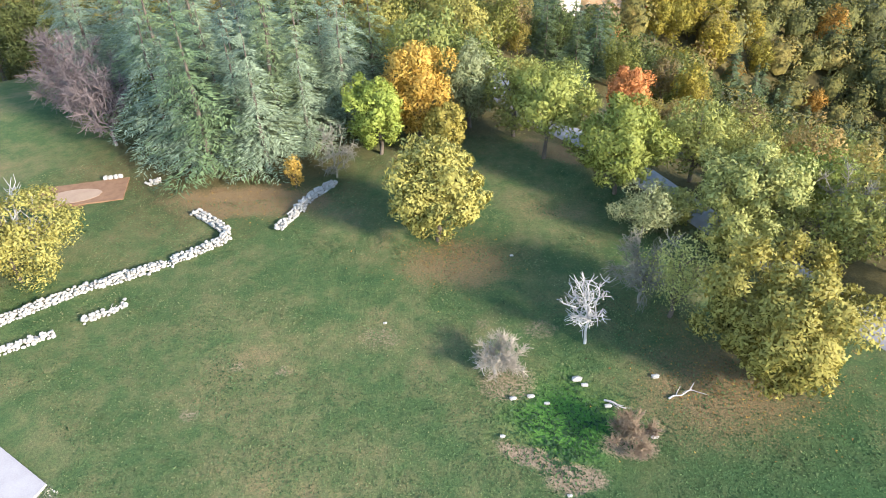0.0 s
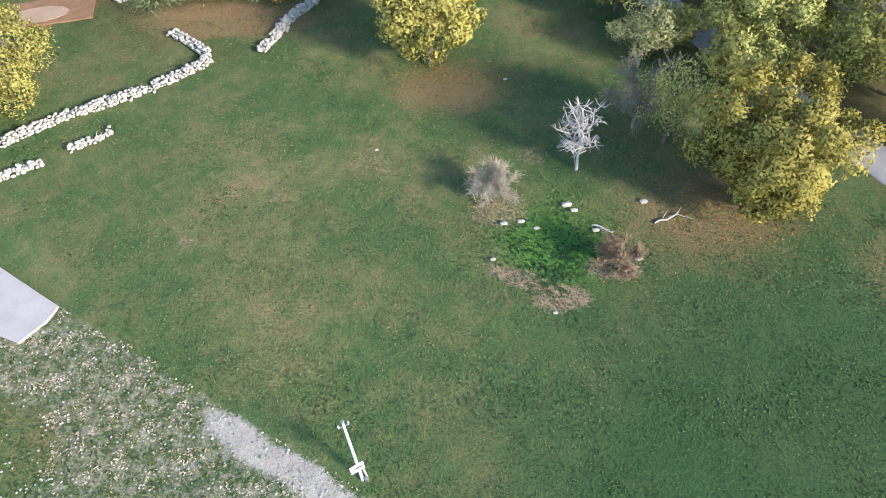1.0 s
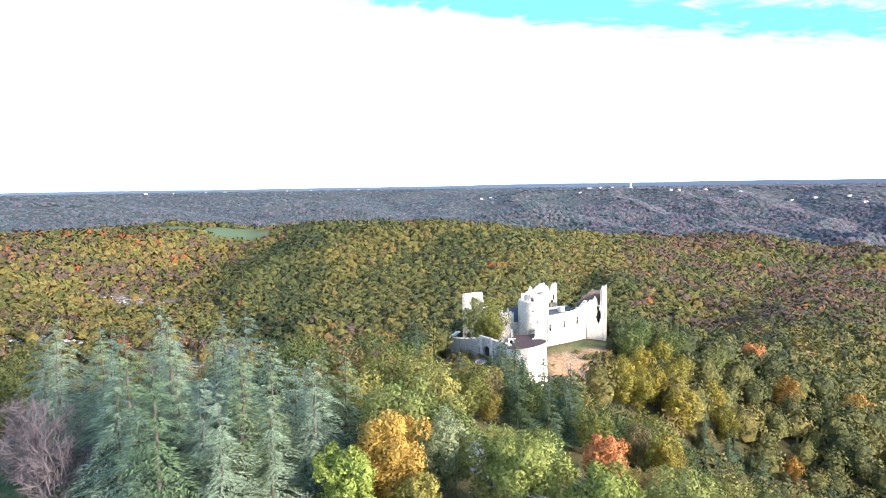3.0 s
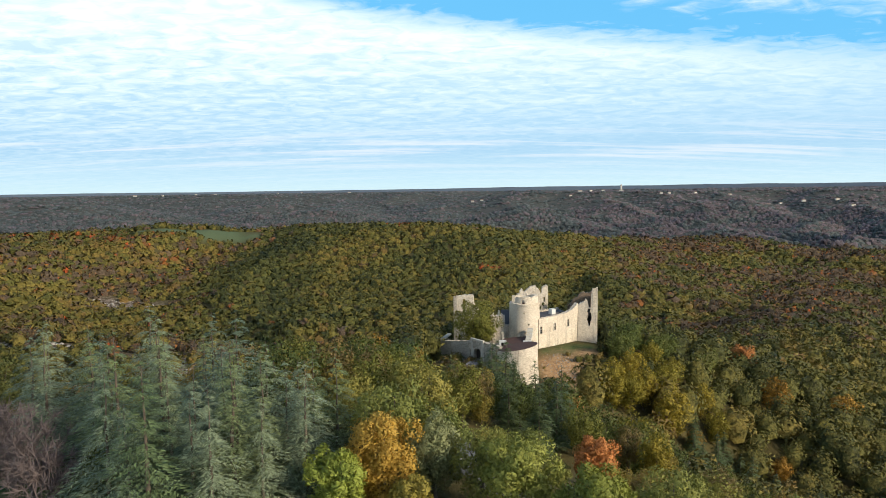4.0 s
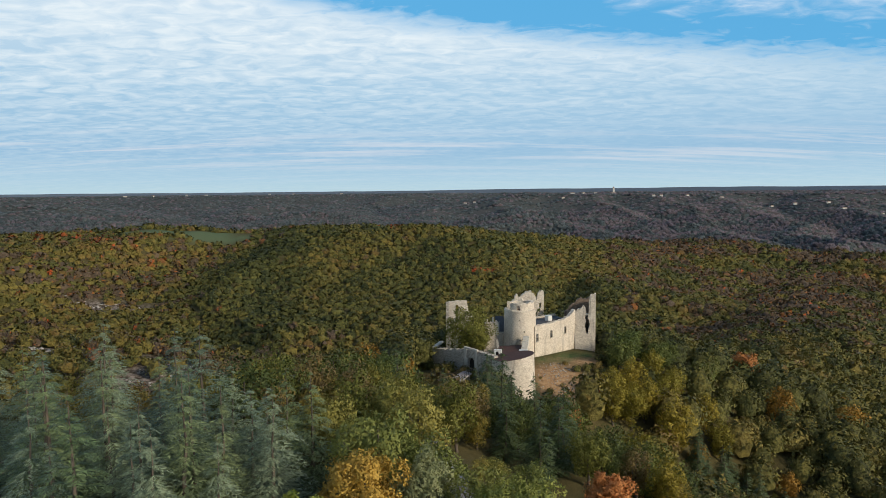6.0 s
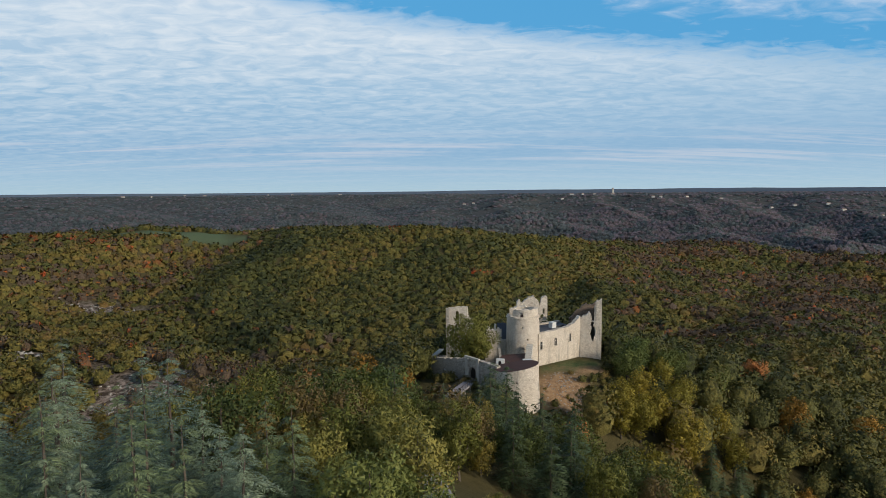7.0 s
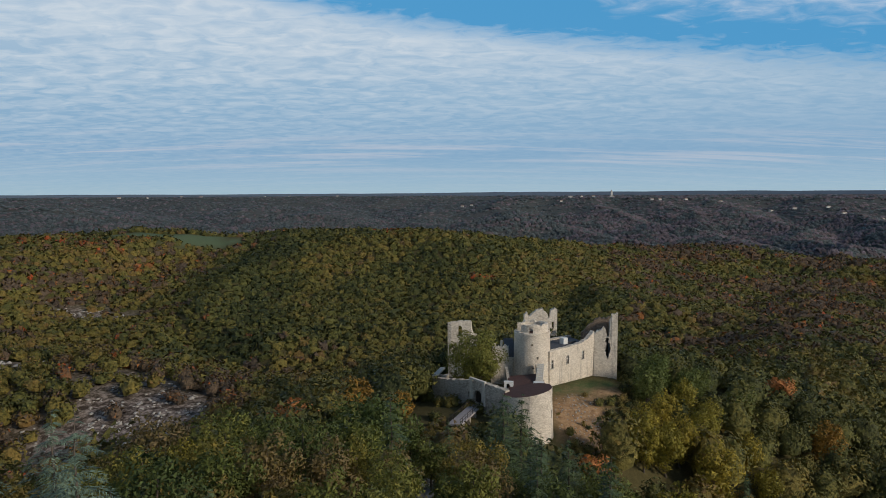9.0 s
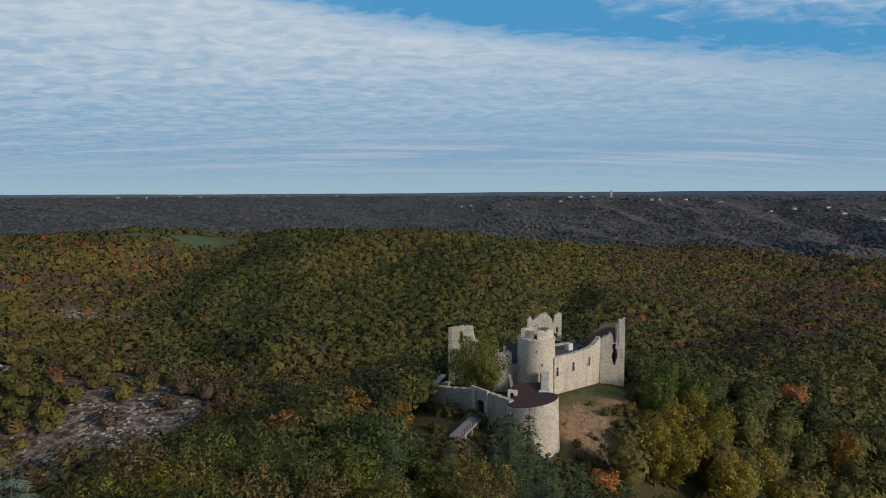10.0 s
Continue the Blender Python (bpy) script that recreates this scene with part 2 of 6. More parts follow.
def masonry(name, dark, light, mortar, size=2.6):
    """Rubble masonry: irregular stones in mortar, weather stains."""
    m, add, link, out = material(name)
    co = add("ShaderNodeTexCoord")
    mp = add("ShaderNodeMapping")
    mp.inputs["Scale"].default_value = (1, 1, 1.7)
    link(co.outputs["Object"], mp.inputs[0])
    cells = add("ShaderNodeTexVoronoi", Scale=size)
    cells.feature = "F1"
    edges = add("ShaderNodeTexVoronoi", Scale=size)
    edges.feature = "DISTANCE_TO_EDGE"
    link(mp.outputs[0], cells.inputs["Vector"])
    link(mp.outputs[0], edges.inputs["Vector"])
    sep = add("ShaderNodeSeparateColor")
    link(cells.outputs["Color"], sep.inputs[0])
    stain = noise_at(add, link, 0.28, 5, 0.65)
    grain = noise_at(add, link, 9, 5, 0.7)
    tone = maths(add, link, "ADD", maths(add, link, "MULTIPLY", sep.outputs[0], 0.45), maths(add, link, "MULTIPLY", stain, 0.55))
    tone = maths(add, link, "ADD", maths(add, link, "MULTIPLY", tone, 0.75), maths(add, link, "MULTIPLY", grain, 0.25))
    r = ramp(add, [(0.28, dark), (0.66, light)])
    link(tone, r.inputs[0])
    gap = ramp(add, [(0.0, 1.0), (0.07, 0.0)])
    link(edges.outputs["Distance"], gap.inputs[0])
    col = blend(add, link, gap.outputs[0], r.outputs[0], mortar)
    drip = ramp(add, [(0.55, 0.0), (0.75, 0.55)])
    link(noise_at(add, link, 0.9, 5, 0.6, stretch=(1, 1, 0.12)), drip.inputs[0])
    col = blend(add, link, drip.outputs[0], col, (0.10, 0.09, 0.075))
    p = add("ShaderNodeBsdfPrincipled", Roughness=0.92)
    link(col, p.inputs["Base Color"])
    b = add("ShaderNodeBump", Strength=0.7, Distance=0.06)
    link(maths(add, link, "ADD", maths(add, link, "MULTIPLY", edges.outputs["Distance"], 1.5), grain), b.inputs["Height"])
    link(b.outputs[0], p.inputs["Normal"])
    link(p.outputs[0], out.inputs[0])
    return m


WALL_STONE = masonry("castle_masonry", (0.42, 0.35, 0.275), (0.80, 0.72, 0.61), (0.60, 0.53, 0.44), 3.6)
# castle stone greyed and darkened for walls turned from the sun; also bridge piers
WALL_GREY_SHADE = masonry("grey_shade_masonry", (0.24, 0.21, 0.175), (0.60, 0.54, 0.46), (0.42, 0.38, 0.32), 3.0)
# brown rubble whose dark tone holds the shadow inside the corner tower
WALL_BROWN = masonry("shadowed_brown_rubble", (0.10, 0.07, 0.05), (0.30, 0.22, 0.16), (0.17, 0.13, 0.10), 3.0)
ASHLAR = surface("pale_dressed_stone", (0.45, 0.41, 0.35), (0.70, 0.66, 0.58), 2, 20, 0.85, 0.3, 0.02)
TILE_RED = surface("red_brown_roof_tiles", (0.055, 0.022, 0.018), (0.11, 0.048, 0.036), 1.2, 14, 0.8, 0.5, 0.04)
SLATE = surface("dark_roof_slate", (0.035, 0.035, 0.042), (0.10, 0.10, 0.115), 1.2, 14, 0.7, 0.4, 0.03)
SHADE = surface("dark_timber_and_shade", (0.02, 0.016, 0.013), (0.045, 0.035, 0.028), 3, 20, 0.8)
WHITE_PAINT = surface("weathered_white_paint", (0.62, 0.62, 0.60), (0.80, 0.80, 0.78), 3, 25, 0.6, 0.1, 0.01)
POLE_PAINT = surface("pale_green_paint", (0.42, 0.52, 0.46), (0.56, 0.66, 0.60), 2, 20, 0.5, 0.1, 0.01)
STEEL = surface("galvanised_steel", (0.25, 0.25, 0.25), (0.42, 0.42, 0.42), 3, 30, 0.45, 0.1, 0.005, metallic=0.8)
GRASS_BLADE = foliage("grass_blades", [(0.0, (0.036, 0.082, 0.030)), (0.40, (0.098, 0.152, 0.058)), (0.70, (0.19, 0.195, 0.088)), (1.0, (0.32, 0.27, 0.15))], "tint", 0.42, 0.3)
WEED = foliage("weeds", [(0.0, (0.07, 0.13, 0.04)), (0.3, (0.15, 0.19, 0.07)), (0.55, (0.36, 0.31, 0.20)), (0.85, (0.64, 0.58, 0.46)), (1.0, (0.40, 0.22, 0.15))], "tint", 0.35, 0.2)
LEAF_LITTER = foliage("fallen_leaves", [(0.0, (0.10, 0.055, 0.025)), (0.6, (0.24, 0.13, 0.04)), (1.0, (0.36, 0.22, 0.05))], "tint", 0.3, 0.15)
GLASS_DARK = surface("dark_window_glass", (0.012, 0.013, 0.015), (0.03, 0.03, 0.035), 2, 10, 0.15, 0.02, 0.002)

# ---------------------------------------------------------------- the lie of the land
# ridges: points of (x, y, crest height, half width), the slope next to the crest, how far it runs, the slope beyond
RIDGES = [
    ([(-80, -900, 0, 260), (-40, -100, 0, 120), (-26, 30, 0, 56), (-16, 62, -0.3, 32)], 0.62, 90, 0.30),
    ([(-10, 60, 0, 34), (-8, 100, -9, 18), (-7, 140, -15.5, 13), (0, 165, -18, 10), (29, 190, -21, 19), (34, 200, -21, 19)], 0.62, 70, 0.32),
    ([(34, 200, -21, 19), (75, 228, -28, 8), (140, 270, -48, 10), (215, 370, -62, 22), (284, 472, -71, 30), (400, 680, -96, 30)], 0.36, 80, 0.25),
    ([(-260, 900, -32, 50), (-70, 830, -21, 55), (50, 790, -22, 35), (110, 770, -34, 15), (145, 750, -48, 8), (215, 700, -84, 5)], 0.27, 110, 0.175),
    ([(-138, 850, -24, 15), (-168, 650, -53, 5), (-184, 520, -76, 4)], 0.70, 60, 0.25),
    ([(-1200, 500, -20, 200), (-470, 690, -24, 110), (-330, 840, -24, 60)], 0.50, 70, 0.30),
    ([(-900, 100, -5, 200), (-380, 300, -30, 40), (-190, 350, -55, 16), (-105, 310, -60, 12)], 0.30, 60, 0.25),
    ([(90, 830, -32, 20), (230, 900, -46, 25), (350, 1000, -58, 28), (500, 1110, -74, 32), (700, 1040, -96, 40), (1000, 950, -112, 60)], 0.30, 120, 0.16),
    ([(300, 1900, -52, 60), (800, 1500, -76, 60), (1300, 1200, -94, 60)], 0.26, 160, 0.12),
    ([(500, 2900, -8, 150), (875, 2900, 3, 160), (1400, 2700, -6, 250), (2600, 2300, -6, 300)], 0.16, 250, 0.10),
    ([(900, 2850, -6, 60), (850, 2300, -30, 30), (760, 1750, -72, 15)], 0.34, 140, 0.16),
    ([(1500, 2700, -10, 100), (1350, 2100, -34, 30), (1180, 1550, -78, 15)], 0.34, 140, 0.16),
    ([(-3600, 3000, 12, 300), (-1500, 3900, 11, 300), (-300, 4000, 8, 200), (300, 4300, -6, 150), (3500, 3400, 2, 400)], 0.09, 500, 0.05),
    ([(-2600, 2000, -34, 200), (-900, 2500, -38, 150), (-100, 2700, -46, 100)], 0.10, 300, 0.06),
    ([(2500, -600, -30, 300), (900, -900, -20, 250), (400, -1200, -8, 400)], 0.16, 250, 0.10),
]
VALLEY = -92.0
# ravines: points of (x, y, floor height), the slope of their sides
RAVINES = [
    ([(-226, 800, -44), (-222, 700, -62), (-214, 570, -78), (-165, 515, -92), (-80, 420, -98)], 0.62),
    ([(-22, 680, -36), (-38, 590, -58), (-52, 520, -76)], 0.50),
    ([(150, 640, -74), (110, 540, -84), (60, 440, -92)], 0.40),
    ([(300, 660, -98), (467, 842, -113), (640, 880, -124), (1000, 800, -132)], 0.26),
    ([(760, 2560, -44), (815, 2150, -92), (900, 1750, -116), (820, 1400, -122)], 0.27),
    ([(1290, 2450, -46), (1180, 1950, -98), (1020, 1500, -120)], 0.25),
    ([(330, 2400, -58), (500, 1850, -98), (640, 1480, -118)], 0.22),
    ([(-1500, 3300, -40), (-950, 2600, -74), (-520, 1950, -90)], 0.13),
    ([(-380, 3500, -44), (-150, 2700, -78), (-40, 1900, -92)], 0.13),
    ([(-1900, 2400, -52), (-1200, 1900, -78), (-600, 1500, -90)], 0.14),
]


def ridge_height(x, y, pts, s1, run, s2):
    best = np.full_like(x, -1e9)
    for (ax, ay, az, aw), (bx, by, bz, bw) in zip(pts[:-1], pts[1:]):
        dx, dy = bx - ax, by - ay
        f = np.clip(((x - ax) * dx + (y - ay) * dy) / (dx * dx + dy * dy), 0, 1)
        far = np.hypot(x - ax - f * dx, y - ay - f * dy)
        w = aw + f * (bw - aw)
        out = far - w
        out = np.where(out > 12, out, 12 * np.exp(np.clip(out / 12 - 1, -30, 0)))
        fall = np.minimum(out, run) * s1 + np.maximum(out - run, 0) * s2
        best = np.maximum(best, az + f * (bz - az) - fall)
    return best


def wave(x, y, size, seed):
    """Smooth hills and hollows from a few crossed sines."""
    r = np.random.RandomState(seed)
    total = np.zeros_like(x)
    for k in range(6):
        t = r.uniform(0, 2 * pi)
        L = size * r.uniform(0.6, 1.6)
        total += np.sin((x * cos(t) + y * sin(t)) * 2 * pi / L + r.uniform(0, 6.28) + 0.8 * np.sin((x * sin(t) - y * cos(t)) * 2 * pi / (1.7 * L)))
    return total / 6


def smooth(e0, e1, v):
    t = np.clip((v - e0) / (e1 - e0), 0, 1)
    return t * t * (3 - 2 * t)


def height(x, y):
    x, y = np.asarray(x, float), np.asarray(y, float)
    floor = VALLEY + 6 * wave(x, y, 500, 3) - 26 * smooth(120, 380, x) * smooth(2600, 1900, y)
    hs = [floor] + [ridge_height(x, y, *r) for r in RIDGES]
    k = 2.2 + 5.0 * np.clip((np.hypot(x, y) - 260) / 400, 0, 1)
    top = np.max(hs, axis=0)
    h = top + k * np.log(sum(np.exp((q - top) / k) for q in hs))
    # the smooth union lifts the crests a little: take that off again
    far = np.clip((np.hypot(x, y - 20) - 130) / 250, 0, 1)
    r = np.hypot(x, y)
    hills = np.clip((r - 340) / 150, 0, 1)
    beyond = np.clip((r - 1100) / 400, 0, 1) * np.clip((4300 - r) / 1200, 0.25, 1)
    h = h + far * (3.0 * wave(x, y, 160, 5) + 1.5 * wave(x, y, 60, 6)) + hills * (6.0 * wave(x, y, 190, 15) + 2.5 * wave(x, y, 80, 16)) + beyond * (12 * wave(x, y, 620, 8) + 46 * (0.27 - np.abs(wave(x, y, 900, 9))) + 12 * (0.27 - np.abs(wave(x, y, 340, 10))))
    away = smooth(900, 1500, r)
    wx, wy = x + 70 * away * wave(x, y, 520, 77) + 25 * away * wave(x, y, 170, 79), y + 90 * away * wave(x, y, 520, 78)
    for pts, side in RAVINES:
        h = np.minimum(h, -ridge_height(wx, wy, [(a, b, -c, 0) for a, b, c in pts], side, 400, side) + 3)
    # the meadow is nearly level
    near = np.clip(1 - (np.hypot((x + 12) / 1.15, y - 25) - 42) / 16, 0, 1)
    near = near * near * (3 - 2 * near)
    h = h * (1 - near) + 0.0 * near
    # beyond the lane the ground falls away
    past = (x - 13) * 0.83 + (y - 45) * 0.56 - 6.5
    fall = -np.minimum(0.5 * np.maximum(past, 0), 12) * smooth(30, 44, y) * smooth(120, 90, y)
    h = np.minimum(h, fall)
    # hollow in the slope below the castle
    h = h - 10 * np.exp(-((x - 76) / 24) ** 2 - ((y - 152) / 24) ** 2)
    # castle court
    yard = np.clip(1 - (np.hypot((x - 31) / 1.15, y - 197) - 17) / 8, 0, 1)
    yard = yard * yard * (3 - 2 * yard)
    return h * (1 - yard) - 20.6 * yard


def height_at(x, y):
    return float(height(np.array([x]), np.array([y]))[0])


def spot(x, y, cx, cy, rx, ry, turn=0.0, edge=0.45):
    c, s = cos(radians(turn)), sin(radians(turn))
    u, v = ((x - cx) * c + (y - cy) * s) / rx, (-(x - cx) * s + (y - cy) * c) / ry
    ragged = 0.22 * wave(x, y, 3.0, 21) + 0.14 * wave(x, y, 1.1, 22)
    return 1 - smooth(1 - edge, 1 + edge, np.hypot(u, v) + ragged)


def mesh_from(name, verts, faces, mat=None, smooth_faces=False, tint=None, normals=None):
    """verts n x 3, faces m x k (one size), a tint per vertex if given."""
    me = bpy.data.meshes.new(name)
    verts, faces = np.asarray(verts, np.float32), np.asarray(faces, np.int32)
    me.vertices.add(len(verts))
    me.vertices.foreach_set("co", verts.ravel())
    me.loops.add(faces.size)
    me.loops.foreach_set("vertex_index", faces.ravel())
    me.polygons.add(len(faces))
    me.polygons.foreach_set("loop_start", np.arange(0, faces.size, faces.shape[1], dtype=np.int32))
    if smooth_faces or normals is not None:
        me.polygons.foreach_set("use_smooth", np.ones(len(faces), bool))
    if tint is not None:
        me.attributes.new("tint", "FLOAT", "POINT").data.foreach_set("value", np.asarray(tint, np.float32))
    if mat:
        me.materials.append(mat)
    me.update(calc_edges=True)
    if normals is not None:
        me.normals_split_custom_set_from_vertices(np.asarray(normals, np.float32))
    return me


def build_ground():
    cx, cy = 0.0, -18.0
    dense = np.radians(np.arange(-66, 66.01, 0.5))
    rest = np.radians(np.arange(70, 290.1, 4.0))
    ang = np.concatenate([dense, rest])
    rad = np.concatenate([[0.02, 8, 16, 20], np.arange(23, 100, 0.42), 100 * 1.028 ** np.arange(0, 141)])
    rad = rad[rad < 4870]
    A, R = np.meshgrid(ang, rad)
    x, y = cx + R * np.sin(A), cy + R * np.cos(A)
    z = height(x, y)
    lumps = np.clip(1 - np.hypot(x, y - 20) / 140, 0, 1)
    z = z + lumps * (0.05 * wave(x, y, 2.2, 31) + 0.03 * wave(x, y, 0.9, 32) + 0.12 * wave(x, y, 11, 33))
    n, k = R.shape
    verts = np.stack([x, y, z], -1).reshape(-1, 3)
    verts = np.vstack([verts, [[cx, cy, 0]]])
    i, j = np.meshgrid(np.arange(n - 1), np.arange(k), indexing="ij")
    j2 = (j + 1) % k
    faces = np.stack([i * k + j, i * k + j2, (i + 1) * k + j2, (i + 1) * k + j], -1).reshape(-1, 4)
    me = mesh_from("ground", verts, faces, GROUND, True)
    vx, vy = verts[:, 0], verts[:, 1]
    # lawn: the meadow, the second lawn and the verge of the road, to the edge of the trees
    edge = 1.2 * wave(vx, vy, 9, 41) + 0.6 * wave(vx, vy, 3, 42)
    right = smooth(1.5, -1.5, (vx - 13) * 0.83 + (vy - 45) * 0.56 + edge)
    back = smooth(1.5, -1.5, vy - 56 + 0.25 * vx + edge)
    wood = spot(vx, vy, -19, 58, 13, 15, -30)
    lawn = np.maximum(right * back, smooth(2, -2, vx - 25 - 0.1 * (vy - 20) + edge) * smooth(2, -2, vy - 27))
    lawn = np.maximum(lawn, smooth(2, -2, (vx + 34) + (vy - 50) * 0.45 + edge) * smooth(2, -2, vy - 82 + edge))
    lawn = lawn * (1 - wood)
    rough = smooth(0.6, -0.6, (vy - 19.0) + (vx + 19.5) * 0.572 + 0.35 * wave(vx, vy, 1.6, 51)) * smooth(-26, -22, vx) * smooth(-2, 3, vy)
    rough = rough * (1 - spot(vx, vy, -20.5, 11.5, 2.8, 2.8, 0, 0.4))
    path = smooth(1.0, 0.3, np.abs((vy - 18.2) * 0.868 + (vx + 19.5) * 0.497 + 0.3 * wave(vx, vy, 4, 53))) * smooth(-12.5, -10.5, vx)
    litter = np.maximum.reduce([0.75 * spot(vx, vy, 15, 26.0, 6.0, 3.8, 20, 0.8), 0.7 * spot(vx, vy, -0.3, 37.0, 4.6, 3.2, 0, 0.7),
                                0.9 * spot(vx, vy, -17, 45, 7, 2.4, 0, 0.5), 0.35 * spot(vx, vy, 3, 55, 9, 3, 0), 0.8 * spot(vx, vy, 8, 52.5, 4, 1.4, -40), 0.5 * spot(vx, vy, 24, 22, 4, 3)])
    lush = 1.0 * spot(vx, vy, 5.2, 23.4, 2.8, 2.6, 0, 0.6)
    bare = np.maximum.reduce([0.9 * spot(vx, vy, 5.3, 20.0, 1.5, 0.9), 0.8 * spot(vx, vy, 3.3, 21.2, 1.9, 0.7, -25), 0.8 * spot(vx, vy, 8.2, 21.9, 1.7, 0.9),
                              0.6 * spot(vx, vy, 2.4, 26.0, 1.8, 1.6), 0.6 * spot(vx, vy, -14.8, 23.8, 0.7, 0.5), 0.55 * spot(vx, vy, -13.2, 27.3, 0.7, 0.5),
                              0.55 * spot(vx, vy, -10.4, 27.0, 0.6, 0.5), 0.5 * spot(vx, vy, 1.1, 30.8, 0.6, 0.6), 0.45 * spot(vx, vy, -5.2, 29.8, 1.6, 1.2),
                              0.5 * spot(vx, vy, 4.6, 30.2, 1.3, 0.9)])
    # dimming towards the meadow's south-east, painted into the grass as darker green
    grass_shade = smooth(-6, 14, vx - 0.45 * (vy - 18) + 2.5 * wave(vx, vy, 12, 91)) * smooth(34, 14, vy)
    clay = spot(vx, vy, -31.5, 46.2, 3.6, 1.7, 14, 0.12)
    sand = spot(vx, vy, -32.0, 45.6, 2.2, 1.0, 14, 0.2)
    rock = np.maximum.reduce([spot(vx, vy, -116, 288, 44, 48, 0, 0.5), 0.8 * spot(vx, vy, -135, 335, 36, 34, 0, 0.6), 0.9 * spot(vx, vy, -268, 578, 34, 22, 0, 0.6), 0.9 * spot(vx, vy, -200, 352, 40, 14, 20, 0.6),
                              0.8 * spot(vx, vy, -290, 420, 50, 16, 10, 0.6)])
    earth = np.maximum(spot(vx, vy, 37, 174, 7, 12, 0, 0.4), spot(vx, vy, 47, 188, 4, 2.5, 20, 0.4))
    turf = spot(vx, vy, 42, 191, 10, 5, 25, 0.3)
    lawn = np.maximum(lawn, turf)
    field = spot(vx, vy, -330, 819, 135, 28, 0, 0.15)
    # grows with distance: where the far ground takes its haze colour
    haze_by_range = smooth(1300, 1700, np.hypot(vx, vy))
    for name, value in (("lawn", lawn), ("rough", rough), ("gravel", path), ("litter", litter), ("lush", lush), ("grass_shade", grass_shade), ("bare", bare),
                        ("clay", clay), ("sand", sand), ("rock", rock), ("earth", earth), ("field", field), ("haze_by_range", haze_by_range)):
        me.attributes.new(name, "FLOAT", "POINT").data.foreach_set("value", np.asarray(value, np.float32))
    ob = new("ground", me)
    return tagged(ob, "rolling ground with a mown meadow, wooded slopes and pale limestone", "ground", kind="structure")


def ground_material():
    m, add, link, out = material("ground")

    def mask(name):
        n = add("ShaderNodeAttribute")
        n.attribute_name = name
        return n.outputs["Fac"]
    big = noise_at(add, link, 0.13, 4, 0.6)
    mid = noise_at(add, link, 0.9, 5, 0.65)
    fine = noise_at(add, link, 7.0, 5, 0.7)
    blade = noise_at(add, link, 26.0, 3, 0.7)
    g1 = ramp(add, [(0.34, (0.044, 0.090, 0.036)), (0.45, (0.076, 0.116, 0.047)), (0.54, (0.128, 0.138, 0.064)), (0.64, (0.188, 0.156, 0.082))])
    link(maths(add, link, "ADD", maths(add, link, "MULTIPLY", big, 0.65), maths(add, link, "MULTIPLY", mid, 0.35)), g1.inputs[0])
    g2 = ramp(add, [(0.28, (0.42, 0.46, 0.44)), (0.5, (0.94, 0.96, 0.94)), (0.72, (1.75, 1.62, 1.45))])
    link(maths(add, link, "ADD", maths(add, link, "MULTIPLY", fine, 0.5), maths(add, link, "MULTIPLY", blade, 0.5)), g2.inputs[0])
    g3 = blend(add, link, maths(add, link, "MULTIPLY", mask("grass_shade"), 0.9), g1.outputs[0], (0.034, 0.076, 0.030))
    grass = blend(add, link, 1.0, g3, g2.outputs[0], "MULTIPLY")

    def two(dark, light, src, lo=0.35, hi=0.65):
        r = ramp(add, [(lo, dark), (hi, light)])
        link(src, r.inputs[0])
        return r.outputs[0]
    speck = maths(add, link, "ADD", maths(add, link, "MULTIPLY", mid, 0.4), maths(add, link, "MULTIPLY", fine, 0.6))
    soil = two((0.055, 0.050, 0.022), (0.125, 0.105, 0.048), speck)
    rocky = two((0.060, 0.045, 0.036), (0.40, 0.33, 0.29), noise_at(add, link, 0.30, 9, 0.78), 0.45, 0.62)
    # grey-blue tone with the haze over the far ground mixed in
    hazed_floor = two((0.058, 0.072, 0.070), (0.098, 0.094, 0.092), noise_at(add, link, 0.02, 8, 0.75), 0.38, 0.62)
    col = blend(add, link, mask("haze_by_range"), soil, hazed_floor)
    col = blend(add, link, mask("rock"), col, rocky)
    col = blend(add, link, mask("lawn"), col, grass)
    col = blend(add, link, mask("field"), col, (0.10, 0.135, 0.075))

    def broken(name, amount=1.0, src=fine, lo=0.42, hi=0.58):
        r = ramp(add, [(lo, 0.0), (hi, 1.0)])
        inv = maths(add, link, "ADD", maths(add, link, "MULTIPLY", maths(add, link, "SUBTRACT", src, 0.5), 1.2), mask(name))
        r2 = ramp(add, [(0.35, 0.0), (0.75, amount)])
        link(inv, r2.inputs[0])
        return r2.outputs[0]
    col = blend(add, link, maths(add, link, "MULTIPLY", mask("lush"), 0.8), col, two((0.045, 0.13, 0.02), (0.11, 0.26, 0.05), fine))
    col = blend(add, link, broken("litter", 0.85), col, two((0.13, 0.095, 0.055), (0.30, 0.20, 0.11), blade))
    col = blend(add, link, broken("bare", 0.9), col, two((0.17, 0.12, 0.085), (0.34, 0.25, 0.18), fine))
    col = blend(add, link, broken("rough", 0.75, mid), col, two((0.060, 0.090, 0.040), (0.36, 0.33, 0.275), noise_at(add, link, 1.9, 7, 0.72), 0.44, 0.62))
    col = blend(add, link, broken("gravel", 0.95), col, two((0.26, 0.235, 0.215), (0.44, 0.41, 0.38), speck))
    col = blend(add, link, mask("clay"), col, two((0.16, 0.08, 0.04), (0.27, 0.15, 0.08), speck))
    col = blend(add, link, mask("sand"), col, two((0.40, 0.27, 0.19), (0.52, 0.37, 0.27), speck))
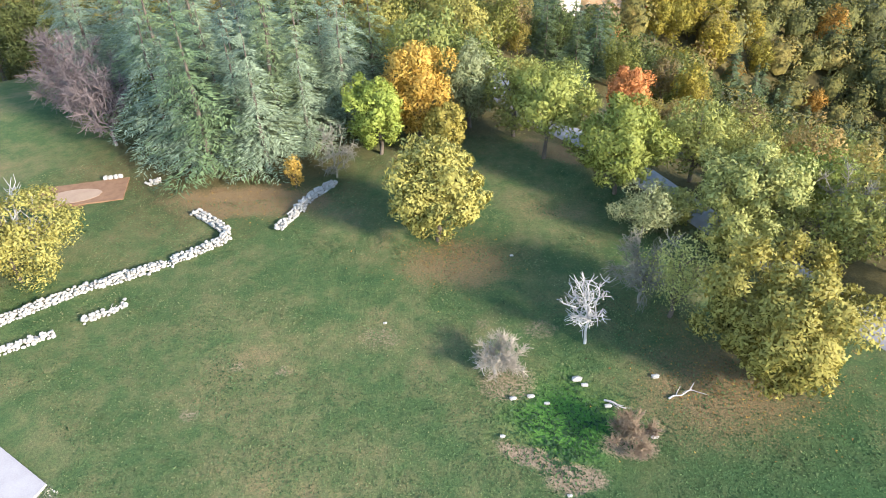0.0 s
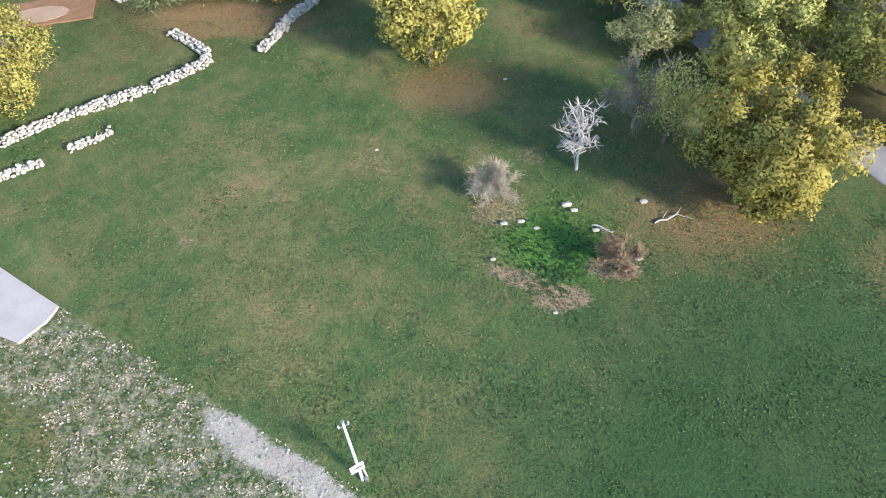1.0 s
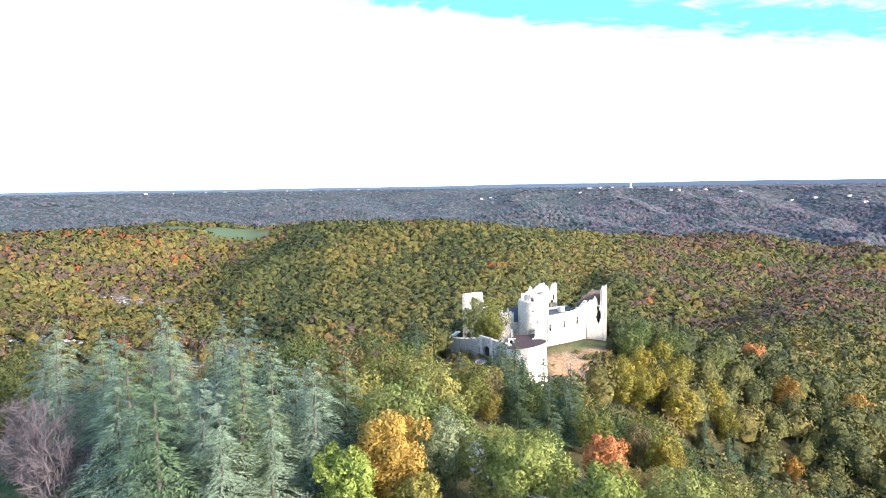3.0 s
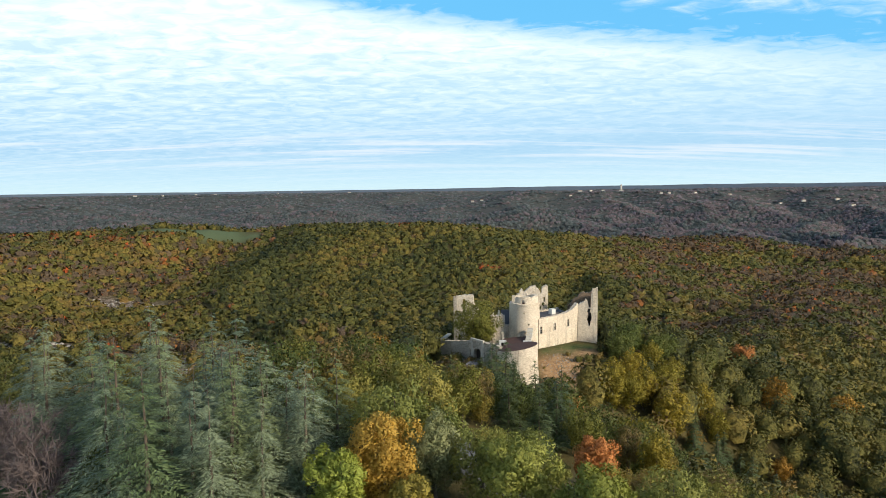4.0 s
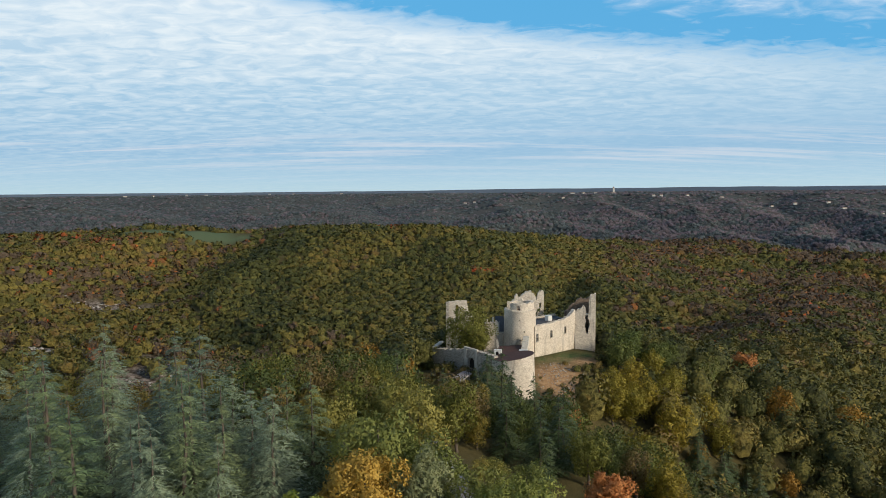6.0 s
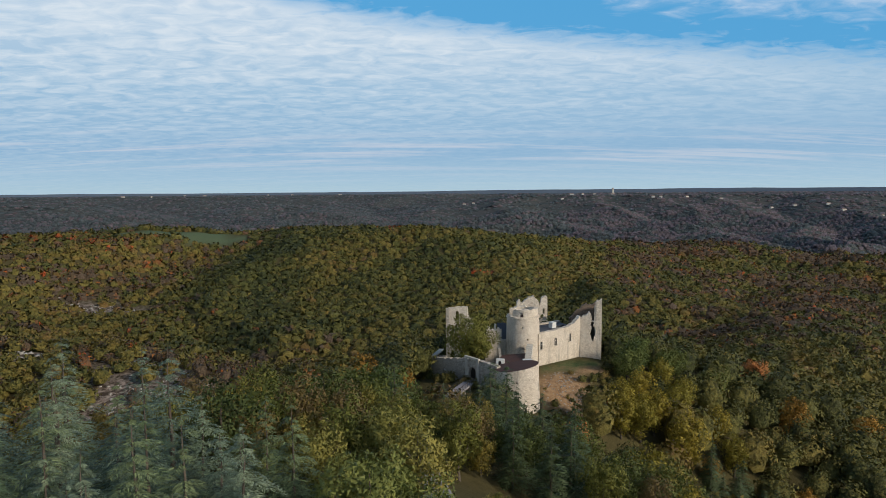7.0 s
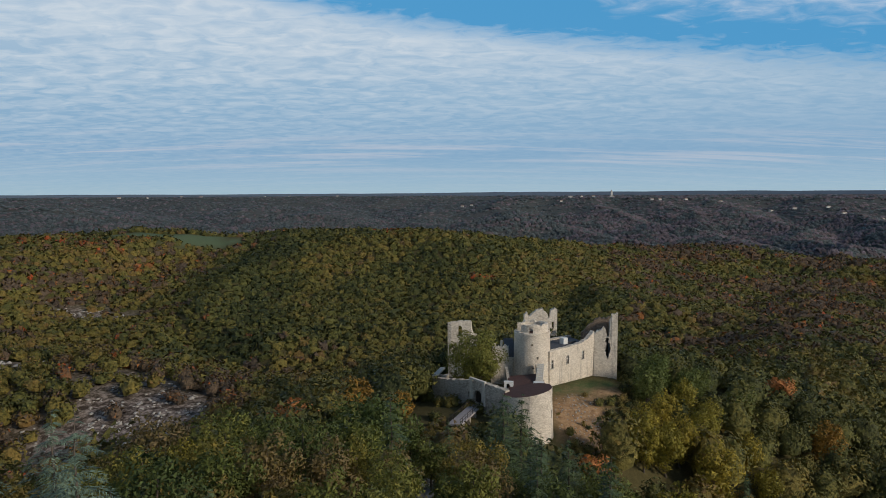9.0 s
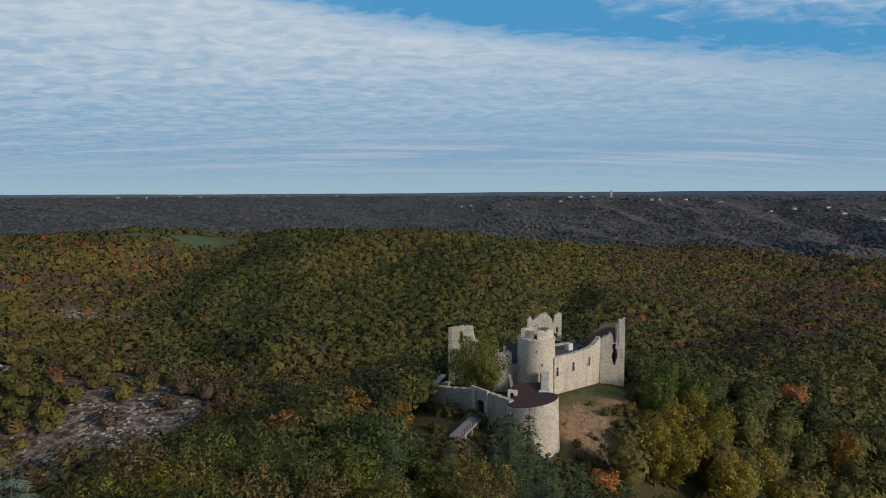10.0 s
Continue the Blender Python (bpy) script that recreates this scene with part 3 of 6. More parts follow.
    col = blend(add, link, mask("earth"), col, two((0.20, 0.115, 0.06), (0.50, 0.33, 0.19), noise_at(add, link, 0.8, 8, 0.8), 0.36, 0.62))
    p = add("ShaderNodeBsdfPrincipled", Roughness=0.95)
    p.inputs["Specular IOR Level"].default_value = 0.1
    link(col, p.inputs["Base Color"])
    b = add("ShaderNodeBump", Strength=0.8, Distance=0.08)
    link(maths(add, link, "ADD", fine, maths(add, link, "MULTIPLY", blade, 0.5)), b.inputs["Height"])
    link(b.outputs[0], p.inputs["Normal"])
    link(p.outputs[0], out.inputs[0])
    return m


GROUND = ground_material()
ground = build_ground()

# ---------------------------------------------------------------- building blocks
def part(name, me, parent, label="", m=None):
    ob = new(name, me)
    ob.parent = parent
    if m is not None:
        ob.matrix_basis = m
    return tagged(ob, label) if label else ob


def empty(name, m, label, category, group=""):
    ob = new(name)
    ob.empty_display_size = 0.3
    ob.matrix_basis = m
    return tagged(ob, label, category, group)


def unit(v):
    return v / np.maximum(np.linalg.norm(v, axis=-1, keepdims=True), 1e-9)


def leaves_at(centres, normals, size, rng, lean=0.6, long=1.5, shade=None):
    """A pointed leaf (one triangle) at each centre, roughly facing along its normal; shade: the normals that it is lit by."""
    n = len(centres)
    nrm = unit(normals + lean * rng.normal(size=(n, 3)))
    a = unit(np.cross(nrm, rng.normal(size=(n, 3))))
    b = np.cross(nrm, a)
    s = (size * rng.uniform(0.6, 1.4, n))[:, None]
    v = np.stack([centres - a * s * long * 0.5 + b * s * 0.5, centres - a * s * long * 0.4 - b * s * 0.5, centres + a * s * long * 0.6], 1)
    lit = np.repeat(unit((normals if shade is None else shade) + 0.45 * nrm), 3, axis=0)
    return v.reshape(-1, 3), np.arange(n * 3).reshape(n, 3), lit


def tube(points, radii, sides=6):
    """A tapered limb along points."""
    pts = np.asarray(points, float)
    d = unit(np.gradient(pts, axis=0))
    ref = np.where(np.abs(d[:, 2:3]) > 0.9, [[1.0, 0, 0]], [[0, 0, 1.0]])
    u = unit(np.cross(d, ref))
    w = np.cross(d, u)
    t = np.arange(sides) * 2 * pi / sides
    ring = u[:, None] * np.cos(t)[None, :, None] + w[:, None] * np.sin(t)[None, :, None]
    v = (pts[:, None] + ring * np.asarray(radii)[:, None, None]).reshape(-1, 3)
    i, j = np.meshgrid(np.arange(len(pts) - 1), np.arange(sides), indexing="ij")
    f = np.stack([i * sides + j, i * sides + (j + 1) % sides, (i + 1) * sides + (j + 1) % sides, (i + 1) * sides + j], -1).reshape(-1, 4)
    return v, f


def joined(pieces):
    vs, fs, n = [], [], 0
    for v, f in pieces:
        vs.append(v)
        fs.append(np.asarray(f) + n)
        n += len(v)
    return np.vstack(vs), np.vstack(fs)


def limb_path(start, end, rng, wobble, steps=5, sag=0.0):
    t = np.linspace(0, 1, steps)[:, None]
    p = np.asarray(start)[None] * (1 - t) + np.asarray(end)[None] * t
    p[1:-1] += rng.normal(size=(steps - 2, 3)) * wobble
    p[:, 2] -= sag * (t[:, 0] ** 2)
    return p


def broadleaf(name, h, rx, leaves, size, seed, bark, leaf, clear=0.12, lobes=26, trunk=0.026, limbs=14):
    """Meshes of a leafy tree: trunk with limbs, and a crown of many leaves in uneven lobes. Base at 0."""
    rng = np.random.RandomState(seed)
    lobes = int(lobes * 2.3)
    rz = h * (1 - clear) / 2
    mid = np.array([0, 0, h - rz])
    egg = np.array([rx, rx, rz])
    d = unit(rng.normal(size=(lobes, 3)))
    # spread the lobes evenly, then push each in or out
    for _ in range(8):
        diff = d[:, None] - d[None]
        dist = np.maximum((diff ** 2).sum(-1), 0.02)[:, :, None]
        d = unit(d + 0.05 * (diff / dist).sum(1) / lobes * 4)
    reach = rng.uniform(0.50, 0.88, lobes)[:, None]
    reach[::4] = rng.uniform(0.1, 0.4, reach[::4].shape)
    narrow = np.where(d[:, 2:3] < 0, 1 + 0.15 * d[:, 2:3], 1.0) * [1, 1, 0] + [0, 0, 1]
    lobe_c = mid + d * reach * egg * narrow
    lobe_r = rng.uniform(0.24, 0.42, lobes)[:, None] * egg * (26 / lobes) ** 0.45
    lobe_r[::4] *= 1.25
    wood = [tube(limb_path((0, 0, -0.4), (rng.normal() * 0.06 * rx, rng.normal() * 0.06 * rx, h * 0.8), rng, 0.012 * h, 6), np.linspace(trunk * h, trunk * h * 0.15, 6), 7)]
    for c in lobe_c[: min(lobes, limbs)]:
        foot = np.array([0, 0, h * rng.uniform(max(clear, 0.12), 0.5)])
        wood.append(tube(limb_path(foot, c, rng, 0.02 * h), np.linspace(trunk * h * 0.4, 0.02, 5), 4))
    which = rng.randint(lobes, size=leaves)
    dirs = unit(rng.normal(size=(leaves, 3)) + 0.35 * d[which])
    r = rng.uniform(0.2, 1.25, leaves)[:, None] ** 0.5 * rng.uniform(0.9, 1.12, (leaves, 1))
    pos = lobe_c[which] + dirs * lobe_r[which] * r
    pos[:, 2] = np.maximum(pos[:, 2], 0.15 + rng.uniform(0, 0.1, leaves) * h)
    whole = unit((pos - mid) / egg)
    lit = unit(1.1 * dirs + 0.55 * whole + [0, 0, 0.3] + 0.3 * rng.normal(size=(leaves, 3)))
    lv, lf, ln = leaves_at(pos, unit(dirs + whole), np.full(leaves, size), rng, 0.9, 1.7, lit)
    wv, wf = joined(wood)
    return mesh_from(name + "_trunk", wv, wf, bark, True), mesh_from(name + "_crown", lv, lf, leaf, normals=ln)


def bare_tree(name, h, rx, rz, seed, bark, twigs=220, clear=0.3, trunk=0.02, twig=0.018, low=0.12):
    """A leafless tree: trunk, limbs and a haze of twigs."""
    rng = np.random.RandomState(seed)
    mid = np.array([0, 0, h - rz])
    wood = [tube(limb_path((0, 0, -0.3), (0, 0, h * 0.6), rng, 0.015 * h, 6), np.linspace(trunk * h, trunk * h * 0.35, 6), 7)]
    fine = []
    for k in range(16):
        d = unit(rng.normal(size=3) + [0, 0, 0.5])
        foot = np.array([0, 0, h * rng.uniform(clear, 0.58)])
        tip = mid + d * [rx, rx, rz] * rng.uniform(0.7, 0.95)
        path = limb_path(foot, tip, rng, 0.035 * h, 6)
        wood.append(tube(path, np.linspace(trunk * h * 0.5, twig, 6), 5))
        for q in range(max(1, twigs // 16)):
            s = path[rng.randint(2, 6)]
            e = s + unit(rng.normal(size=3) + d * 0.9 + [0, 0, 0.35]) * rng.uniform(0.15, 0.42) * rx
            e[2] = max(e[2], low * h)
            fine.append(tube(limb_path(s, e, rng, 0.02 * h, 3), [twig, twig * 0.8, twig * 0.4], 3))
    wv, wf = joined(wood)
    fv, ff = joined(fine)
    return mesh_from(name + "_trunk", wv, wf, bark, True), mesh_from(name + "_twigs", fv, ff, bark)


def conifer(name, h, reach, seed, needles, whorls=20, per=8, sprays=30, droop=0.30, size=0.2, limbs=True):
    """A cedar or fir: straight trunk and tiers of boughs, each a flat spray of needles that droops at its tip."""
    rng = np.random.RandomState(seed)
    wood = [tube(limb_path((0, 0, -0.5), (0, 0, h), rng, 0.006 * h, 7), np.linspace(0.019 * h, 0.015, 7), 6)]
    cs, axs, ups, sz = [], [], [], []
    for k in range(whorls):
        f = (k + rng.uniform(0, 0.5)) / whorls
        z0 = h * (0.05 + 0.93 * f)
        L = reach * (1 - f) ** 0.8 * (0.8 + 0.3 * rng.uniform()) + 0.12
        n = max(4, int(per * (1 - 0.4 * f)))
        for b in range(n):
            t = 2 * pi * (b + rng.uniform(-0.35, 0.35)) / n + k * 2.4
            LL = L * rng.uniform(0.55, 1.2)
            z = z0 + rng.normal() * 0.02 * h
            d = np.array([cos(t), sin(t), 0.0])
            lat = np.array([-sin(t), cos(t), 0.0])
            rise = 0.18 + 0.5 * f + 0.1 * rng.normal()
            s = np.linspace(0, 1, 4)
            path = np.array([0, 0, z]) + np.outer(s * LL, d) + np.outer(LL * (rise * s - (rise + droop) * s ** 2.4), [0, 0, 1])
            if limbs and f < 0.8 and b % 3 == 0:
                wood.append(tube(path, np.linspace(0.012 * h * (1 - f) * 0.5 + 0.01, 0.008, 4), 3))
            # side twigs in pairs along the bough, each with its own needles
            pairs = max(4, int(sprays * (0.35 + 0.65 * LL / reach)))
            u = np.repeat(np.linspace(0.12, 1.0, pairs), 4) + rng.normal(size=pairs * 4) * 0.015
            side = np.tile([1, 1, -1, -1], pairs)
            v = np.tile([0.35, 0.85, 0.35, 0.85], pairs)
            wide = 0.30 * LL * np.sin(np.clip(u, 0, 1) ** 0.8 * pi * 0.86 + 0.12) * rng.uniform(0.7, 1.15, len(u)) + 0.05
            along = u * LL + 0.55 * v * wide
            p = np.outer(along, d) + np.outer(side * v * wide, lat)
            w = along / LL
            p[:, 2] = z + LL * (rise * w - (rise + droop) * w ** 2.4) - 0.20 * v * wide + rng.normal(size=len(u)) * 0.02
            cs.append(p)
            axs.append(unit(0.75 * d + np.outer(side * 0.9, lat) + [0, 0, -0.15] + 0.12 * rng.normal(size=(len(u), 3))))
            ups.append(unit(np.array([0, 0, 1.0]) + 0.3 * d + 0.22 * rng.normal(size=(len(u), 3))))
            sz.append(size * (0.45 + 0.9 * wide / (0.3 * reach)))
    c, ax, up, s = np.vstack(cs), np.vstack(axs), np.vstack(ups), np.concatenate(sz)[:, None]
    n = len(c)
    lat = unit(np.cross(up, ax))
    s = s * rng.uniform(0.7, 1.4, (n, 1))
    v = np.stack([c - ax * s * 0.8 + lat * s * 0.26, c - ax * s * 0.8 - lat * s * 0.26, c + ax * s * 1.4 - [0, 0, 0.04]], 1).reshape(-1, 3)
    wv, wf = joined(wood)
    lit = np.repeat(unit(up + 0.6 * unit(c * [1, 1, 0]) + 0.25 * rng.normal(size=(n, 3))), 3, axis=0)
    return mesh_from(name + "_trunk", wv, wf, BARK, True), mesh_from(name + "_boughs", v, np.arange(n * 3).reshape(n, 3), needles, normals=lit)


def plant(kind, meshes, x, y, label, category, size=1.0, turn=0.0, group="", names=("trunk", "crown"), z=None, tall=1.0):
    base = height_at(x, y) if z is None else z
    ob = empty(kind, Matrix.LocRotScale((x, y, base), Euler((0, 0, radians(turn))), (size, size, size * tall)), label, category, group)
    for nm, me in zip(names, meshes):
        part(nm, me, ob)
    return ob


# ---------------------------------------------------------------- far woods
def woodland(name, spots, tint, rng, clumps, label, lo=2.6, hi=4.2, leaf=None, form=0.7, sides=6, rings=3, mass=0.92, fine=0.55, squat=(0.85, 1.3), lift=0.85, grow=None):
    """Many small trees in one mesh; each crown is a lumpy dome with leaf clumps standing out of it."""
    n = len(spots)
    leaf = leaf or LEAF_WOOD
    rad = (rng.uniform(lo, hi, n) * (1.0 if grow is None else grow))[:, None, None]
    tall = rng.uniform(*squat, n)[:, None, None]
    stretch = np.concatenate([np.ones_like(tall), np.ones_like(tall), tall], -1)
    mid = spots[:, None, :] + [0, 0, 1] * rad * tall * lift
    e = 4.0
    gx, gy = spots[:, 0], spots[:, 1]
    slope = unit(np.stack([height(gx - e, gy) - height(gx + e, gy), height(gx, gy - e) - height(gx, gy + e), np.full(n, 2 * e)], -1))
    # the dome
    polar = np.radians(np.linspace(0, 118, rings + 1)[1:])
    ids = np.arange(sides)
    dirs = [np.array([[0, 0, 1.0]])]
    for q, th in enumerate(polar):
        az = 2 * pi * (ids + 0.5 * (q % 2)) / sides
        dirs.append(np.stack([np.sin(th) * np.cos(az), np.sin(th) * np.sin(az), np.full(sides, np.cos(th))], -1))
    dirs = np.vstack(dirs)
    m = len(dirs)
    turn = rng.uniform(0, 2 * pi, n)
    c, q = np.cos(turn)[:, None], np.sin(turn)[:, None]
    dd = np.stack([dirs[:, 0] * c - dirs[:, 1] * q, dirs[:, 0] * q + dirs[:, 1] * c, np.broadcast_to(dirs[:, 2], (n, m))], -1)
    dome = mid + dd * rad * stretch * mass * rng.uniform(0.72, 1.18, (n, m, 1))
    faces = [[0, 1 + i, 1 + (i + 1) % sides] for i in ids]
    for r in range(rings - 1):
        a0, b0 = 1 + r * sides, 1 + (r + 1) * sides
        for i in ids:
            j = (i + 1) % sides
            if r % 2 == 0:
                faces += [[a0 + i, b0 + i, a0 + j], [a0 + j, b0 + i, b0 + j]]
            else:
                faces += [[a0 + i, b0 + j, a0 + j], [a0 + i, b0 + i, b0 + j]]
    faces = np.array(faces)
    vs = [dome.reshape(-1, 3)]
    fs = [(faces[None] + (np.arange(n) * m)[:, None, None]).reshape(-1, 3)]
    ns = [unit(dd + form * slope[:, None, :] + 0.22 * rng.normal(size=dd.shape)).reshape(-1, 3)]
    ts = [np.repeat(tint, m)]
    if clumps:
        d = unit(rng.normal(size=(n, clumps, 3)))
        d[:, :, 2] = np.where(d[:, :, 2] < -0.1, -d[:, :, 2], d[:, :, 2])
        at = mid + d * rad * stretch * rng.uniform(0.80, 1.24, (n, clumps, 1))
        size = np.broadcast_to(rad[:, :, 0] * fine / sqrt(max(clumps, 8) / 8), (n, clumps)).ravel()
        lit = unit(d + form * slope[:, None, :])
        v, f, ln = leaves_at(at.reshape(-1, 3), d.reshape(-1, 3), size, rng, 0.6, 1.3, lit.reshape(-1, 3))
        vs.append(v)
        fs.append(f + n * m)
        ns.append(ln)
        ts.append(np.repeat(np.clip(tint[:, None] + 0.05 * rng.normal(size=(n, clumps)), 0, 1).ravel(), 3))
    ob = new(name, mesh_from(name, np.vstack(vs), np.vstack(fs), leaf, False, np.concatenate(ts), np.vstack(ns)))
    return tagged(ob, label, "woodland", kind="stuff")


def scatter(rng, n, r0, r1, a0, a1):
    """Places in a sector seen from the meadow, denser close by."""
    r = np.exp(rng.uniform(np.log(r0), np.log(r1), n))
    t = np.radians(rng.uniform(a0, a1, n))
    return r * np.sin(t), 20 + r * np.cos(t)


def keep_apart(x, y, gap, rng):
    """Drop places nearer to an earlier one than about gap (a grid of cells)."""
    cell = {}
    keep = []
    for k in range(len(x)):
        g = gap[k] if hasattr(gap, "__len__") else gap
        g = round(g * 2) / 2
        key = (g, int(x[k] // g), int(y[k] // g))
        if key in cell:
            continue
        cell[key] = 1
        keep.append(k)
    return np.array(keep)


def in_castle(x, y):
    return (np.hypot((x - 30) / 1.2, (y - 194) / 1.1) < 25) | (np.hypot((x - 8) / 6, (y - 160) / 12) < 1) | (np.hypot((x - 37) / 7, (y - 172) / 13) < 1) | (np.hypot(x - 23.5, y - 167) < 7.5)


def tint_at(x, y, rng):
    """Colour of the woods: yellow-green oak on the dome with shade tinted on its west flank, brown scrub to the west,
    grey-brown to the east, a few red ones.
    """
    n = len(x)
    t = 0.30 + 0.20 * wave(x, y, 150, 61) + 0.14 * wave(x, y, 55, 62) + 0.12 * rng.normal(size=n)
    west = smooth(-150, -270, x - (y - 500) * 0.12) * smooth(900, 700, y)
    near_west = smooth(-30, -90, x) * smooth(520, 380, y)
    t = t + 0.12 * np.maximum(west, near_west) + 0.06 * smooth(60, 160, x) * smooth(450, 150, y)
    # first term: a darker tint paints the shade on the dome's west flank
    t = t - 0.22 * spot(x, y, -150, 660, 40, 190, 8, 0.5) - 0.10 * spot(x, y, 40, 420, 60, 120, 0, 0.6)
    t = t + 0.10 * spot(x, y, 64, 168, 30, 50, -15, 0.5) - 0.10 * smooth(0, 40, x) * smooth(300, 220, y)
    t = np.clip(t, 0.02, 0.68)
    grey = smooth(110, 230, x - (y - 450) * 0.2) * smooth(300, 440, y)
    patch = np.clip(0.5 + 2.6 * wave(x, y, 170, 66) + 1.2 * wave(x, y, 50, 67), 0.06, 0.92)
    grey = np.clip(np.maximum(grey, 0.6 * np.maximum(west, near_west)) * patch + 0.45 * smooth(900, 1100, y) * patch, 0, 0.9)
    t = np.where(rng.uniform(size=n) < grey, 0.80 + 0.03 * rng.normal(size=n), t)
    t = np.where(rng.uniform(size=n) < 0.012 * np.maximum(west, near_west) + 0.001, 0.88 + 0.06 * rng.uniform(size=n), t)
    red = np.maximum.reduce([spot(x, y, -10, 805, 42, 13, 0, 0.4), 0.3 * spot(x, y, -400, 745, 100, 22, -10, 0.6), spot(x, y, 62, 640, 9, 14, 0, 0.4)])
    return np.where(rng.uniform(size=n) < 0.75 * red, 0.90 + 0.10 * rng.uniform(size=n), t)


def rockiness(x, y):
    return np.maximum.reduce([spot(x, y, -116, 290, 46, 50, 0, 0.5), 0.75 * spot(x, y, -135, 335, 36, 34, 0, 0.6), 0.9 * spot(x, y, -268, 578, 34, 22, 0, 0.6), 0.9 * spot(x, y, -200, 352, 42, 14, 20, 0.6),
                              0.85 * spot(x, y, -300, 430, 60, 20, 10, 0.6)])


def build_woods():
    rng = np.random.RandomState(7)

    def thinned(x, y, gap, bare=0.9):
        k = keep_apart(x, y, gap, rng)
        x, y = x[k], y[k]
        ok = rng.uniform(size=len(x)) > bare * rockiness(x, y)
        return x[ok], y[ok]
    x, y = scatter(rng, 60000, 150, 420, -40, 42)
    ok = ~in_castle(x, y) & (np.hypot(x, y - 20) > 217)
    x, y = thinned(x[ok], y[ok], 6.2)
    woodland("near_woods", np.stack([x, y, height(x, y) - 0.5], -1), tint_at(x, y, rng), rng, 90, "oak woods in green and yellow on the slopes", 2.6, 4.9, form=0.45, sides=6, rings=3, mass=0.78, fine=0.85, squat=(0.85, 1.35), lift=0.7)
    x, y = scatter(rng, 110000, 420, 1480, -40, 42)
    ok = ~((np.abs(x + 330) < 128) & (y > 795) & (y < 846))
    x, y = x[ok], y[ok]
    x, y = thinned(x, y, 6.6 + 5.0 * smooth(600, 1400, np.hypot(x, y)))
    woodland("hill_woods", np.stack([x, y, height(x, y) - 0.6], -1), tint_at(x, y, rng), rng, 18, "autumn oak woods covering the hills", 3.0, 5.2, form=2.2, sides=5, rings=2, mass=0.92, fine=0.66, squat=(0.5, 1.0), lift=0.30, grow=1 + 0.7 * smooth(600, 1400, np.hypot(x, y)))
    x, y = scatter(rng, 110000, 1480, 2400, -40, 42)
    k = keep_apart(x, y, 12.0, rng)
    x, y = x[k], y[k]
    woodland("distant_woods", np.stack([x, y, height(x, y) - 1], -1), np.clip(tint_at(x, y, rng), 0, 0.95), rng, 0, "distant woods beyond the castle hill, haze in their grey-green colour", 4.2, 6.8, LEAF_HAZE, 2.4, 4, 2, 1.1, squat=(0.6, 1.0), lift=0.5)
    x, y = scatter(rng, 70000, 2400, 4700, -40, 42)
    k = keep_apart(x, y, 6.0 + np.hypot(x, y) * 0.0058, rng)
    x, y = x[k], y[k]
    woodland("horizon_woods", np.stack([x, y, height(x, y) - 2], -1), np.clip(tint_at(x, y, rng), 0, 0.95), rng, 0, "woods on the plateau at the horizon, coloured with haze", 6.0, 10.0, LEAF_HAZE, 3.0, 4, 2, 1.1, squat=(0.35, 0.6), lift=0.5)


build_woods()


def build_backdrop():
    """The last plateau at the edge of sight, with haze put into its blue colour."""
    az = np.radians(np.arange(-60, 60.1, 0.25))
    top = 17 + 9 * smooth(-2, 14, np.degrees(az)) + 5 * wave(az * 1000, az * 0, 260, 141) + 2 * wave(az * 1000, az * 0, 60, 142)
    rows = [(4760, -60 + 0 * top), (4800, top - 6), (4840, top), (4900, top - 2), (4930, -60 + 0 * top)]
    v = np.concatenate([np.stack([r * np.sin(az), r * np.cos(az), z], -1) for r, z in rows])
    k = len(az)
    i, j = np.meshgrid(np.arange(len(rows) - 1), np.arange(k - 1), indexing="ij")
    f = np.stack([i * k + j, i * k + j + 1, (i + 1) * k + j + 1, (i + 1) * k + j], -1).reshape(-1, 4)
    tagged(new("backdrop", mesh_from("backdrop", v, f, PLATEAU_HAZE, True)), "wooded plateau at the edge of sight, haze in its blue-grey colour", "hills", kind="structure")


# blue base colour stands in for haze over this last ridge
PLATEAU_HAZE = surface("hazed_plateau", (0.075, 0.105, 0.150), (0.10, 0.135, 0.185), 0.01, 0.1, 0.95, 0.1, 0.5)
build_backdrop()

# ---------------------------------------------------------------- the ruined castle
def line(p0, p1):
    """A straight wall's way: u metres from p0 towards p1 gives the outer face; the wall's body lies to its left."""
    (x0, y0), (x1, y1) = p0, p1
    L = np.hypot(x1 - x0, y1 - y0)
    dx, dy = (x1 - x0) / L, (y1 - y0) / L
    return L, lambda u, d: (x0 + dx * u - dy * d, y0 + dy * u + dx * d)


def arc(cx, cy, r, a0, a1):
    """A round wall's way, from bearing a0 to a1 (degrees, anticlockwise from +x), body inwards."""
    L = radians(abs(a1 - a0)) * r

    def at(u, d):
        t = radians(a0 + (a1 - a0) * u / L)
        return cx + (r - d) * cos(t), cy + (r - d) * sin(t)
    return L, at


def jagged(points, seed, amount=0.35):
    """A wall top through (u, z) points, broken by missing stones."""
    us, zs = zip(*points)
    r = np.random.RandomState(seed)
    bumps = r.uniform(-1, 1, 400)

    def f(u):
        return float(np.interp(u, us, zs)) + amount * bumps[int(u / 0.55) % 400] + 0.4 * amount * bumps[(int(u / 0.2) + 57) % 400]
    return f


